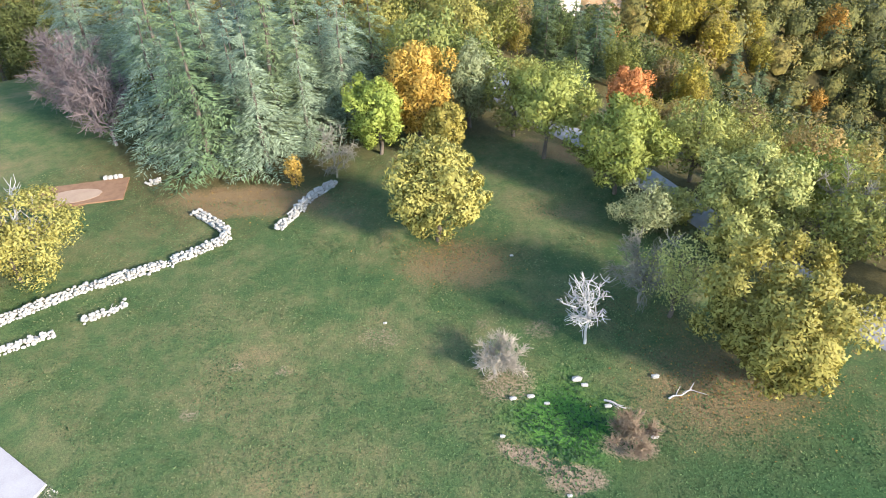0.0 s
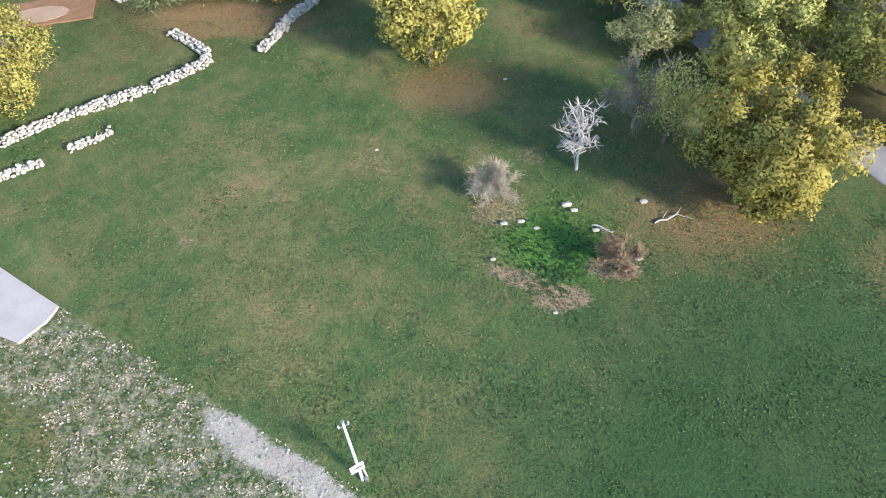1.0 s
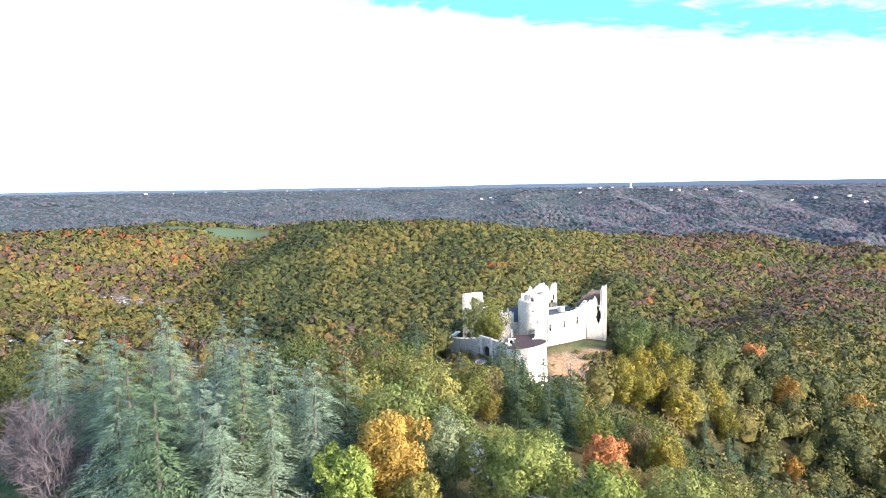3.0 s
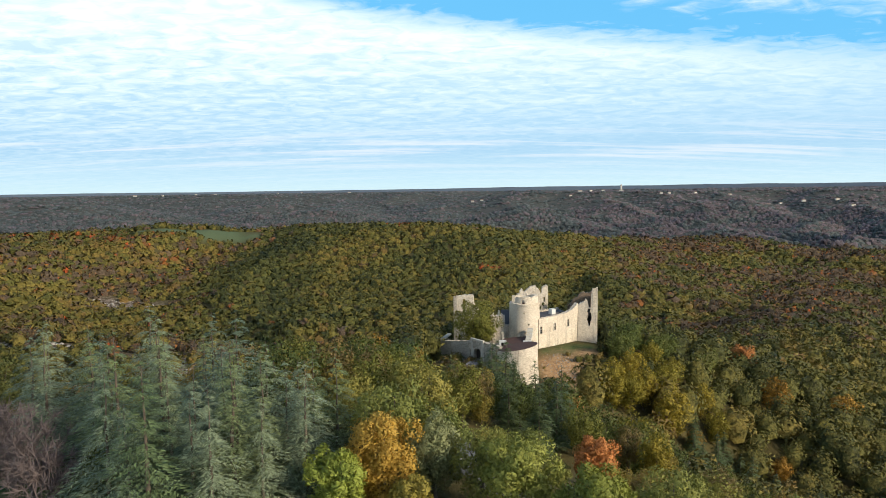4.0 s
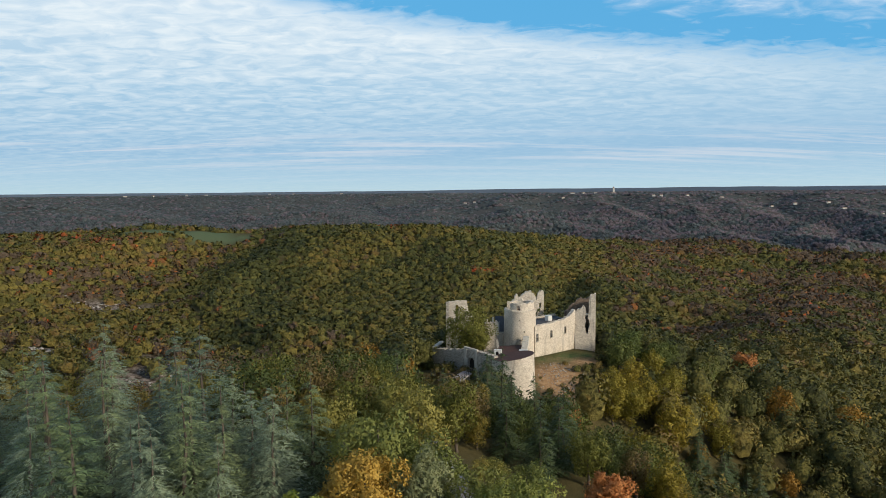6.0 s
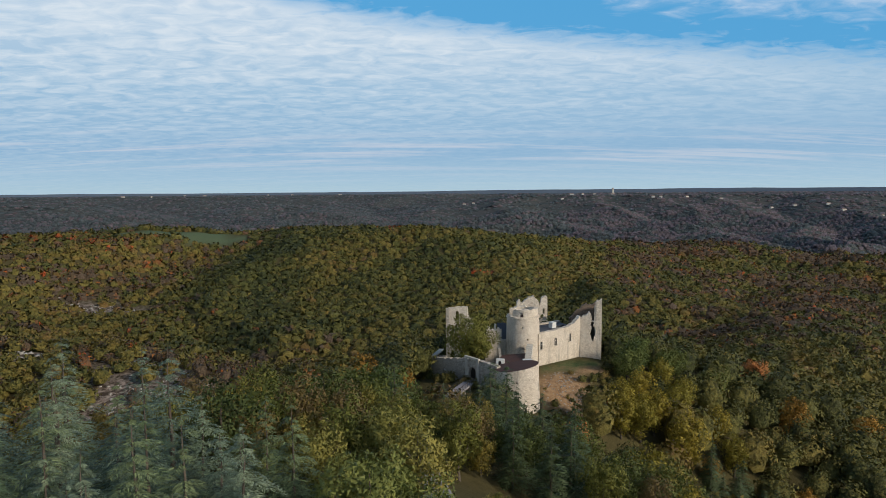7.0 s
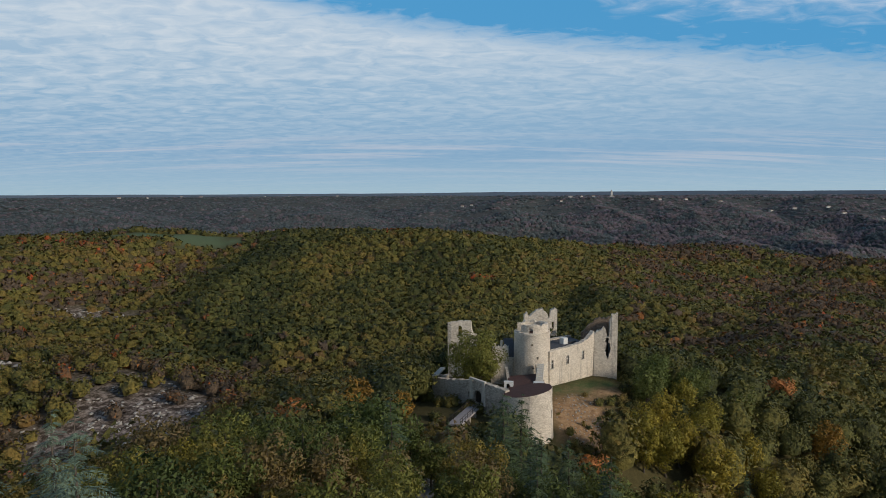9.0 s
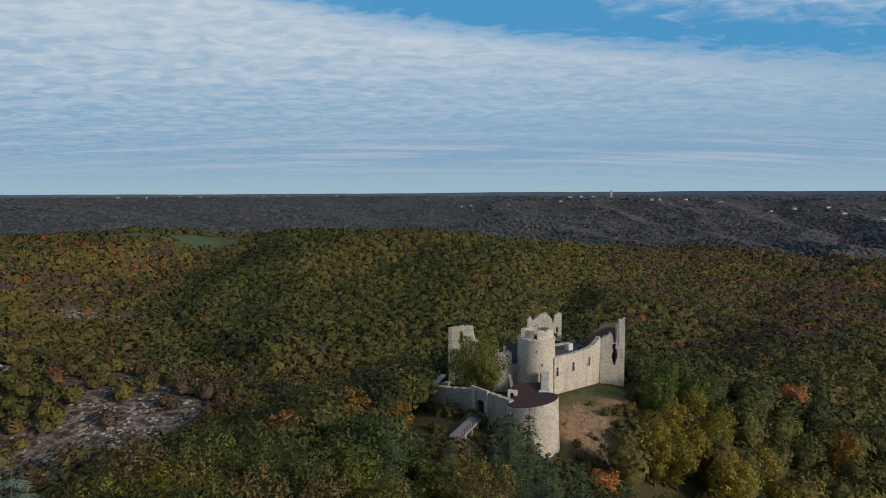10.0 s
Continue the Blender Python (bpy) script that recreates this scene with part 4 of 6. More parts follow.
def wall_mesh(name, way, base, top, thick, mat, holes=(), step=0.5, closed=False, batter=0.0):
    """A wall with thickness along a way, with a ragged or level top and openings (u0, u1, z0, z1[, arched])."""
    L, at = way
    us = set(np.linspace(0, L, max(2, int(L / step) + 1)).round(4))
    zs = {base}
    tops = top if callable(top) else (lambda u: top)
    lowest = min(tops(u) for u in us) - 0.05
    for h in holes:
        us |= {round(h[0], 4), round(h[1], 4)}
        zs |= {h[2], h[3]}
        if len(h) > 4:
            us |= {round(u, 4) for u in np.linspace(h[0], h[1], 7)}
    z = base
    while z < lowest - 1.0:
        z += 1.1
        zs.add(round(min(z, lowest), 3))
    us, zs = sorted(us), sorted(q for q in zs if q <= lowest)
    rows = len(zs)
    bm = bmesh.new()
    grid = {}

    def vert(i, k, d):
        key = (i % (len(us) - 1) if closed else i, k, d)
        if key not in grid:
            u = us[key[0]]
            zz = zs[k] if k < rows else max(tops(u), zs[-1] + 0.02)
            for h in holes:
                if len(h) > 4 and k < rows and abs(zs[k] - h[3]) < 1e-6 and h[0] - 1e-6 <= u <= h[1] + 1e-6:
                    f = (u - h[0]) / (h[1] - h[0]) * 2 - 1
                    zz = h[3] - (h[1] - h[0]) * 0.5 * (1 - sqrt(max(0.0, 1 - f * f)))
            x, y = at(u, (thick if d else 0.0) - (0 if d else batter * max(0, (zs[-1] - zz)) / max(0.1, zs[-1] - zs[0])))
            grid[key] = bm.verts.new((x, y, zz))
        return grid[key]

    def solid(i, k):
        if closed:
            i %= len(us) - 1
        if i < 0 or i >= len(us) - 1 or k < 0 or k >= rows:
            return False
        um = (us[i] + us[i + 1]) / 2
        zm = (zs[k] + (zs[k + 1] if k + 1 < rows else zs[k] + 0.5)) / 2
        return not any(h[0] < um < h[1] and h[2] < zm < h[3] for h in holes)
    for i in range(len(us) - 1):
        for k in range(rows):
            if not solid(i, k):
                continue
            quads = [[(i, k, 0), (i + 1, k, 0), (i + 1, k + 1, 0), (i, k + 1, 0)], [(i + 1, k, 1), (i, k, 1), (i, k + 1, 1), (i + 1, k + 1, 1)]]
            if not solid(i - 1, k):
                quads.append([(i, k, 1), (i, k, 0), (i, k + 1, 0), (i, k + 1, 1)])
            if not solid(i + 1, k):
                quads.append([(i + 1, k, 0), (i + 1, k, 1), (i + 1, k + 1, 1), (i + 1, k + 1, 0)])
            if not solid(i, k + 1):
                quads.append([(i, k + 1, 0), (i + 1, k + 1, 0), (i + 1, k + 1, 1), (i, k + 1, 1)])
            if not solid(i, k - 1):
                quads.append([(i, k, 1), (i + 1, k, 1), (i + 1, k, 0), (i, k, 0)])
            for q in quads:
                try:
                    bm.faces.new([vert(*c) for c in q])
                except ValueError:
                    pass
    bm.normal_update()
    bmesh.ops.recalc_face_normals(bm, faces=bm.faces)
    me = bpy.data.meshes.new(name)
    bm.to_mesh(me)
    bm.free()
    me.materials.append(mat)
    return me


def block(name, sx, sy, sz, mat, bevel=0.02, z0=0.0):
    """A box with softened edges, standing on z0, centred in x and y."""
    bm = bmesh.new()
    bmesh.ops.create_cube(bm, size=1.0)
    bmesh.ops.scale(bm, vec=(sx, sy, sz), verts=bm.verts)
    bmesh.ops.translate(bm, vec=(0, 0, z0 + sz / 2), verts=bm.verts)
    if bevel:
        bmesh.ops.bevel(bm, geom=bm.edges, offset=min(bevel, sx / 3, sy / 3, sz / 3), segments=1, affect="EDGES")
    me = bpy.data.meshes.new(name)
    bm.to_mesh(me)
    bm.free()
    me.materials.append(mat)
    return me


def slab(name, ring, z0, z1, mat, tops=None):
    """A plate over a ring of (x, y), with its own height at each corner if tops is given."""
    n = len(ring)
    bm = bmesh.new()
    up = [bm.verts.new((x, y, tops[k] if tops else z1)) for k, (x, y) in enumerate(ring)]
    lo = [bm.verts.new((x, y, (tops[k] - (z1 - z0)) if tops else z0)) for k, (x, y) in enumerate(ring)]
    bm.faces.new(up)
    bm.faces.new(lo[::-1])
    for k in range(n):
        bm.faces.new([lo[k], lo[(k + 1) % n], up[(k + 1) % n], up[k]])
    bmesh.ops.recalc_face_normals(bm, faces=bm.faces)
    me = bpy.data.meshes.new(name)
    bm.to_mesh(me)
    bm.free()
    me.materials.append(mat)
    return me


def mullion_window(parent, way, u, z, w, h):
    """A cross-barred stone window in a wall's opening: dark pane, mullion, transom and sill."""
    L, at = way
    (x0, y0), (x1, y1) = at(u - 0.1, 0.35), at(u + 0.1, 0.35)
    turn = math.atan2(y1 - y0, x1 - x0)
    x, y = at(u, 0.35)
    m = Matrix.Translation((x, y, z)) @ Matrix.Rotation(turn, 4, "Z")
    pane = part("window", block("pane", w + 0.06, 0.06, h + 0.06, GLASS_DARK, 0, -0.03), parent, "dark window with stone cross bars", m)
    part("mullion", block("mullion", 0.14, 0.16, h, ASHLAR), pane, m=Matrix.Translation((0, -0.1, 0)))
    part("transom", block("transom", w, 0.15, 0.13, ASHLAR), pane, m=Matrix.Translation((0, -0.1, h * 0.58)))
    part("sill", block("sill", w + 0.3, 0.5, 0.16, ASHLAR), pane, m=Matrix.Translation((0, -0.3, -0.16)))
    return pane


def build_castle():
    castle = empty("ruined_castle", pose(0, 0, 0), "ruined medieval castle of pale limestone on a wooded spur", "castle")
    # round tower with its broken upper ring
    tw = arc(29.7, 196, 4.5, 0, 360)
    tower = part("round_tower", wall_mesh("round_tower", tw, -23.0, jagged([(0, -6.9), (28.3, -6.9)], 3, 0.12), 1.3, WALL_STONE,
                 [(20.2, 20.6, -9.8, -9.3), (21.6, 22.0, -13.2, -12.6), (20.4, 21.0, -15.6, -15.2)], 0.55, True, 0.35), castle, "tall round tower of warm limestone rubble")
    ring = arc(29.9, 196.2, 3.9, -150, 170)
    part("parapet_ring", wall_mesh("parapet_ring", ring, -7.3, jagged([(0, -5.0), (5, -4.7), (12, -4.9), (21, -5.2)], 5, 0.25), 0.9, WALL_STONE, [(2.4, 3.4, -7.0, -5.6)]), tower)
    rim = arc(29.7, 196, 4.62, 0, 360)
    part("string_course", wall_mesh("string_course", rim, -7.35, -7.05, 0.3, WALL_STONE, (), 0.6, True), tower)
    part("tower_floor", slab("tower_floor", [(29.7 + 3.4 * cos(t * pi / 12), 196 + 3.4 * sin(t * pi / 12)) for t in range(24)], -7.9, -7.6, TILE_RED), tower)
    # ruined hall behind the tower
    back = line((31.6, 219.0), (41.2, 219.0))
    part("hall_ruin", wall_mesh("hall_ruin", back, -21.0, jagged([(0, -6.8), (0.8, -6.3), (1.4, -7.8), (2.2, -6.6), (4.0, -5.5), (5.4, -5.2), (6.0, -6.2), (6.6, -7.0), (7.3, -8.6), (7.6, -6.3), (8.4, -5.6), (9.6, -5.8)], 9, 0.35),
                                      1.4, WALL_STONE, [(8.1, 8.7, -11.2, -9.4)], 0.3), castle, "tall broken wall with ragged top")
    # curtain wall with windows, roof behind it
    cw = line((33.6, 192.8), (47.4, 202.2))
    L = cw[0]
    wins = [(0.9, -16.1), (6.6, -15.75), (12.4, -15.35)]
    curtain = part("curtain_wall", wall_mesh("curtain_wall", cw, -22.5, jagged([(0, -11.75), (12, -11.0), (14.4, -10.2), (L, -8.6)], 13, 0.12), 1.2, WALL_STONE,
                   [(u - 0.5, u + 0.5, z, z + 2.1) for u, z in wins]), castle, "long curtain wall with mullioned windows")
    for u, z in wins:
        mullion_window(curtain, cw, u, z, 1.0, 2.1)
    hall = [(33.2, 194.3), (46.4, 203.4), (43.0, 212.0), (30.5, 204.5)]
    part("range_roof", slab("range_roof", hall, -12.6, -12.2, SLATE), castle, "flat dark slate roof")
    part("range_wall", wall_mesh("range_wall", line((43.0, 212.0), (30.5, 204.5)), -21, -11.7, 0.8, WALL_GREY_SHADE), castle)
    part("chimney", block("chimney", 1.7, 1.5, 1.7, WHITE_PAINT, 0.06), castle, "white boxed chimney on the roof", pose(39.6, 203.6, -12.25, 0, 0, 35))
    part("roof_hatch", block("roof_hatch", 3.2, 0.35, 0.5, SLATE, 0.04), castle, "", pose(42.0, 204.4, -12.25, 0, 0, 35))
    # ruined corner tower
    ft = line((47.4, 202.2), (53.2, 200.6))
    part("corner_tower", wall_mesh("corner_tower", ft, -23.0, jagged([(0, -9.2), (1.0, -8.4), (2.4, -7.6), (3.0, -8.2), (3.3, -10.0), (3.9, -10.2), (4.2, -4.8), (4.7, -3.9), (6.0, -3.9)], 17, 0.3),
                                         1.5, WALL_STONE, [(3.0, 3.9, -10.9, -10.3), (2.9, 3.7, -11.6, -10.9), (3.2, 4.1, -12.5, -11.6), (3.0, 4.3, -13.4, -12.5), (2.8, 4.2, -14.3, -13.4), (3.1, 3.9, -15.2, -14.3), (3.3, 3.8, -15.8, -15.2)], 0.2, False, 0.5), castle, "broken corner tower with a torn open face")
    part("corner_side", wall_mesh("corner_side", line((53.2, 200.6), (54.8, 209.0)), -24.0, jagged([(0, -4.0), (2, -4.4), (4, -6.0), (8.5, -7.2)], 18, 0.4), 1.5, WALL_STONE), castle)
    part("corner_back", wall_mesh("corner_back", line((54.6, 209.6), (46.2, 211.4)), -22.0, jagged([(0, -6.4), (3, -6.2), (6, -8.0), (8.6, -10.6)], 19, 0.5), 1.3, WALL_BROWN), castle, "inner wall of the corner tower, its shadow in the dark brown stone")
    part("corner_cross", wall_mesh("corner_cross", line((46.4, 211.0), (47.6, 203.4)), -22.0, jagged([(0, -10.6), (4, -11.0), (7.7, -9.4)], 20, 0.4), 1.2, WALL_BROWN), castle)
    # bastion and the roofs between it and the tower
    bas = arc(23.5, 167, 5.15, 0, 360)
    lean = lambda x, y: -13.35 + 0.17 * (x - 23.5) - 0.07 * (y - 167)
    bastion = part("bastion", wall_mesh("bastion", bas, -27.0, lambda u: lean(*bas[1](u, 0)), 0.45, WALL_STONE, [(23.2, 23.7, -16.2, -15.7), (29.6, 30.0, -18.6, -16.8)], 0.6, True, 0.5), castle, "round bastion of limestone with a flat red roof")
    rim = [(23.5 + 5.05 * cos(t * pi / 20), 167 + 5.05 * sin(t * pi / 20)) for t in range(40)]
    part("bastion_roof", slab("bastion_roof", rim, -13.6, -13.28, TILE_RED, [lean(*q) + 0.09 for q in rim]), bastion, "dark red-brown terrace roof")
    gate_range = [(20.3, 171.2), (28.2, 170.6), (29.4, 182.5), (21.5, 183.0)]
    part("low_roof", slab("low_roof", gate_range, -14.2, -13.9, TILE_RED, [-14.3, -14.0, -14.2, -14.8]), castle, "low red-brown tiled roof below the tower")
    part("low_wall", wall_mesh("low_wall", line((28.3, 170.9), (30.3, 190.6)), -24.5, -14.1, 0.7, WALL_STONE), castle)
    part("low_wall", wall_mesh("low_wall", line((22.0, 190.8), (20.2, 171.0)), -24.5, -14.7, 0.7, WALL_GREY_SHADE), castle)
    for k in range(9):
        f = k / 8
        part("stair_step", block("stair_step", 1.6, 1.15, 0.5 + 0.17 * k, ASHLAR, 0.03), castle, "pale stone step", pose(27.3 + 2.2 * f, 174.2 + 9.4 * f, -14.35 + 0.02 * k, 0, 0, -13))
    part("stair_foot", block("stair_foot", 2.3, 1.6, 0.8, WHITE_PAINT, 0.05), castle, "", pose(27.0, 172.9, -14.2, 0, 0, -10))
    # white arched hatch on the terrace
    hatch = part("white_hatch", wall_mesh("white_hatch", line((19.4, 173.4), (21.3, 172.9)), -15.2, -13.3, 1.0, WHITE_PAINT, [(0.5, 1.3, -14.9, -13.7, 1)], 0.3), castle, "small white hatch with a dark arched opening")
    # dark sheet added behind the arch as the shade inside the hatch
    part("hatch_door", block("hatch_door", 1.2, 0.1, 1.3, SHADE, 0.02), hatch, "", pose(20.5, 173.8, -15.1, 0, 0, -13))
    # gate wall, from the west corner to the bastion
    gw = line((4.0, 188.0), (18.9, 167.6))
    gL = gw[0]
    gu = 16.5
    low = line((4.0, 188.0), gw[1](12.5, 0))
    part("court_wall", wall_mesh("court_wall", low, -25.5, jagged([(0, -16.2), (1.5, -16.0), (6, -15.4), (12.5, -14.2)], 22, 0.16), 1.2, WALL_GREY_SHADE, [(5.2, 5.9, -18.6, -18.2)], 0.5), castle, "court wall with small loopholes, its shade in the grey stone colour")
    hi = line(gw[1](12.52, 0), (18.9, 167.6))
    g2 = gu - 12.52
    gate = part("gate_wall", wall_mesh("gate_wall", hi, -25.5, jagged([(0, -14.0), (4.5, -13.5), (gL - 12.5, -13.5)], 23, 0.08), 1.2, WALL_GREY_SHADE,
                [(g2 - 1.45, g2 + 1.45, -18.6, -15.6, 1), (g2 - 3.2, g2 - 2.6, -18.5, -16.6), (g2 + 3.0, g2 + 3.5, -17.2, -16.8)], 0.5),
                castle, "gate wall with an arched gateway, its shade in the grey stone colour")
    x, y = gw[1](gu, 0.9)
    part("gate_door", block("gate_door", 3.2, 0.12, 3.2, SHADE, 0.02), gate, "dark timber gate", pose(x, y, -18.65, 0, 0, -53.9))
    for s in (-1.7, 1.7):
        x, y = gw[1](gu + s, -0.1)
        part("jamb", block("jamb", 0.45, 0.4, 2.6, ASHLAR, 0.04), gate, "", pose(x, y, -18.6, 0, 0, -53.9))
    for s in (-2.15, 2.15):
        x, y = gw[1](gu + s, -0.08)
        part("pilaster", block("pilaster", 0.7, 0.5, 5.2, ASHLAR, 0.05), gate, "pale dressed stone pilaster", pose(x, y, -18.7, 0, 0, -53.9))
    x, y = gw[1](gu, -0.08)
    part("lintel_course", block("lintel_course", 5.2, 0.62, 0.5, ASHLAR, 0.06), gate, "pale stone course over the gateway", pose(x, y, -13.5, 0, 0, -53.9))
    part("west_wall", wall_mesh("west_wall", line((7.6, 202.0), (4.0, 188.0)), -25.0, jagged([(0, -19.6), (6, -18.2), (9, -17.0), (14.5, -16.1)], 25, 0.15), 1.2, WALL_GREY_SHADE), castle, "west wall with pale coping")
    for k in range(6):
        part("coping_stone", block("coping_stone", 1.3, 1.5, 0.4, ASHLAR, 0.06), castle, "pale coping stone", pose(4.7 + 0.42 * k, 188.6 + 1.65 * k, -16.2 - 0.12 * k, 0, 0, -14))
    # gable with a lancet, and a stub of wall beside the tower
    gb = line((8.6, 204.4), (14.8, 203.4))
    part("gable_wall", wall_mesh("gable_wall", gb, -21.0, jagged([(0, -6.3), (5.6, -5.6), (6.2, -6.6)], 27, 0.15), 1.1, WALL_STONE, [(2.8, 3.8, -9.9, -7.0, 1)], 0.4), castle, "tall gable wall with a lancet opening")
    part("gable_side", wall_mesh("gable_side", line((14.8, 203.4), (17.2, 211.5)), -21.0, jagged([(0, -5.8), (1.0, -7.2), (3, -9.6), (8.4, -11.0)], 29, 0.4), 1.0, WALL_STONE), castle)
    part("gable_west", wall_mesh("gable_west", line((10.6, 212.0), (8.6, 204.4)), -21.0, jagged([(0, -9.0), (5, -7.0), (7.8, -6.3)], 30, 0.3), 1.0, WALL_GREY_SHADE), castle)
    stub = line((19.2, 196.4), (23.6, 195.6))
    part("wall_stub", wall_mesh("wall_stub", stub, -22.0, jagged([(0, -11.9), (0.8, -11.0), (1.4, -11.4), (2.2, -10.9), (4.4, -10.6)], 31, 0.3), 1.2, WALL_STONE, (), 0.35), castle, "stub of broken wall")
    part("block_stone", block("block_stone", 0.9, 0.8, 1.0, ASHLAR, 0.1), castle, "", pose(20.0, 197.0, -11.2, 0, 0, 20))
    part("spur_stone", block("spur_stone", 0.5, 0.6, 1.6, ASHLAR, 0.12), castle, "", pose(21.9, 196.8, -11.0, 0, 6, 20))
    part("link_roof", slab("link_roof", [(23.2, 196.0), (25.8, 196.0), (26.0, 204), (23.4, 204)], -12.9, -12.6, SLATE, [-13.6, -13.6, -10.6, -10.6]), castle, "small slate roof")
    part("link_wall", wall_mesh("link_wall", line((23.4, 196.4), (25.6, 196.2)), -22.0, -14.0, 0.7, WALL_STONE), castle)
    part("link_sill", block("link_sill", 2.2, 0.5, 0.35, ASHLAR), castle, "", pose(24.5, 196.1, -14.0))
    return castle


castle = build_castle()


def build_bridge():
    bridge = empty("footbridge", pose(0, 0, 0), "stone ramp bridge with dark metal railings before the gate", "bridge")
    a, b = Vector((7.6, 160.8, -18.1)), Vector((13.3, 174.0, -18.6))
    d = (b - a).normalized()
    n = Vector((-d.y, d.x, 0))
    w = 1.35
    ring = [(a - n * w)[:2], (b - n * w)[:2], (b + n * w)[:2], (a + n * w)[:2]]
    part("deck", slab("deck", [tuple(p) for p in ring], -18.75, -18.35, PAVING, [-18.1, -18.6, -18.6, -18.1]), bridge, "pale worn bridge deck")
    for k in range(3):
        p = a + (b - a) * (0.2 + 0.27 * k)
        part("pier", block("pier", 2.3, 0.9, 9.0, WALL_GREY_SHADE, 0.08), bridge, "", Matrix.Translation((p.x, p.y, -27.6)) @ Matrix.Rotation(math.atan2(n.y, n.x), 4, "Z"))
    for side in (-1, 1):
        rail = part("railing", mesh_from("railing", *tube([tuple(a + n * w * side * 0.93 + Vector((0, 0, 1.05))), tuple(b + n * w * side * 0.93 + Vector((0, 0, 1.05)))], [0.05, 0.05], 6), SHADE), bridge, "dark metal railing")
        low = tube([tuple(a + n * w * side * 0.93 + Vector((0, 0, 0.55))), tuple(b + n * w * side * 0.93 + Vector((0, 0, 0.55)))], [0.035, 0.035], 5)
        part("lower_rail", mesh_from("lower_rail", *low, SHADE), rail)
        for k in range(10):
            p = a + (b - a) * (k / 9) + n * w * side * 0.93
            part("railing_post", block("railing_post", 0.09, 0.09, 1.1, SHADE, 0.01), rail, m=Matrix.Translation((p.x, p.y, p.z)))
    return bridge


build_bridge()

# ---------------------------------------------------------------- trees round the meadow
HEROES = []


def build_meadow_trees():
    def leafy(kind, x, y, h, wide, leaves, size, seed, leaf, label, clear=0.1, lobes=26):
        HEROES.append((x, y))
        return plant(kind, broadleaf(kind, h, wide / 2, int(leaves * 4.2), size * 0.45, seed, BARK, leaf, clear, lobes), x, y, label, "tree")
    leafy("round_tree", -1.9, 39.6, 8.0, 7.9, 5200, 0.30, 11, LEAF_YELLOW_GREEN, "round yellow-green tree standing alone in the meadow", 0.06, 34)
    leafy("maple_tree", 16.5, 26.7, 8.7, 9.2, 9500, 0.28, 12, LEAF_YELLOW, "broad yellow autumn tree beside the road", 0.04, 40)
    leafy("lime_tree", -7.3, 52.6, 7.6, 5.9, 3000, 0.30, 13, LEAF_LIME, "bright lime-green tree at the wood's edge", 0.08, 24)
    leafy("golden_tree", -3.9, 55.4, 9.6, 7.2, 3600, 0.30, 14, LEAF_GOLD, "golden orange tree beside the cedars", 0.05, 26)
    leafy("yellow_tree", -1.6, 51.6, 5.6, 3.9, 1300, 0.30, 15, LEAF_YELLOW, "small yellow tree at the meadow's end", 0.1, 16)
    leafy("willow_tree", 0.6, 57.5, 8.2, 6.0, 3200, 0.26, 16, LEAF_OLIVE, "grey-green willow at the meadow's end", 0.05, 26)
    leafy("walnut_tree", 6.9, 51.4, 8.2, 7.6, 2600, 0.32, 17, LEAF_LIME_PALE, "pale yellow-green tree with a bare trunk", 0.3, 22)
    leafy("ash_tree", 11.9, 45.6, 8.0, 8.0, 4600, 0.30, 18, LEAF_GREEN, "full green tree beside the road", 0.12, 30)
    leafy("rust_tree", 16.4, 63.6, 7.0, 5.2, 2200, 0.32, 19, LEAF_RUST, "rust-coloured tree behind the road", 0.1, 20)
    leafy("field_tree", 19.6, 40.0, 7.2, 8.4, 4200, 0.28, 20, LEAF_OLIVE_GREEN, "olive-green tree behind the yellow maple", 0.08, 30)
    leafy("hedge_tree", 27.0, 45.5, 6.5, 7.6, 2600, 0.30, 21, LEAF_GREEN, "dark green tree across the road", 0.08, 24)
    leafy("thorn_bush", 12.8, 40.2, 4.2, 5.2, 1500, 0.2, 22, LEAF_OLIVE, "thin grey-green thorn bush at the lawn's edge", 0.05, 20)
    leafy("hazel_tree", 12.6, 31.4, 6.2, 4.4, 700, 0.2, 23, LEAF_OLIVE_GREEN, "half-bare hazel beside the yellow maple", 0.1, 18)
    leafy("road_bush", 15.2, 41.0, 3.6, 4.2, 1100, 0.24, 31, LEAF_OLIVE_GREEN, "olive-green bush beside the road", 0.04, 16)
    leafy("road_bush", 18.0, 36.6, 4.6, 5.2, 1500, 0.26, 32, LEAF_OLIVE_GREEN, "olive-green bush beside the road", 0.04, 18)
    leafy("plum_tree", -30.2, 35.2, 6.4, 10.5, 4200, 0.24, 24, LEAF_YELLOW_GREEN, "low yellow tree with dead branches behind the stone wall", 0.08, 26)
    leafy("plum_tree", -33.5, 31.5, 4.8, 6.0, 1500, 0.26, 25, LEAF_GOLD, "low orange tree behind the stone wall", 0.08, 18)
    leafy("holm_oak", -52.5, 79.5, 11.0, 10.0, 3600, 0.34, 26, LEAF_OAK, "dark olive oak at the far end of the lawn", 0.08, 26)
    leafy("holm_oak", -61.0, 83.0, 10.0, 9.0, 2600, 0.34, 27, LEAF_OAK, "dark olive oak at the far end of the lawn", 0.08, 24)
    leafy("sapling", -13.6, 46.9, 3.0, 1.5, 260, 0.22, 28, LEAF_GOLD, "small golden sapling under the cedars", 0.1, 8)
    leafy("green_shrub", -27.5, 56.0, 7.5, 4.5, 1500, 0.3, 29, LEAF_OAK, "green tree among the cedars", 0.1, 20)

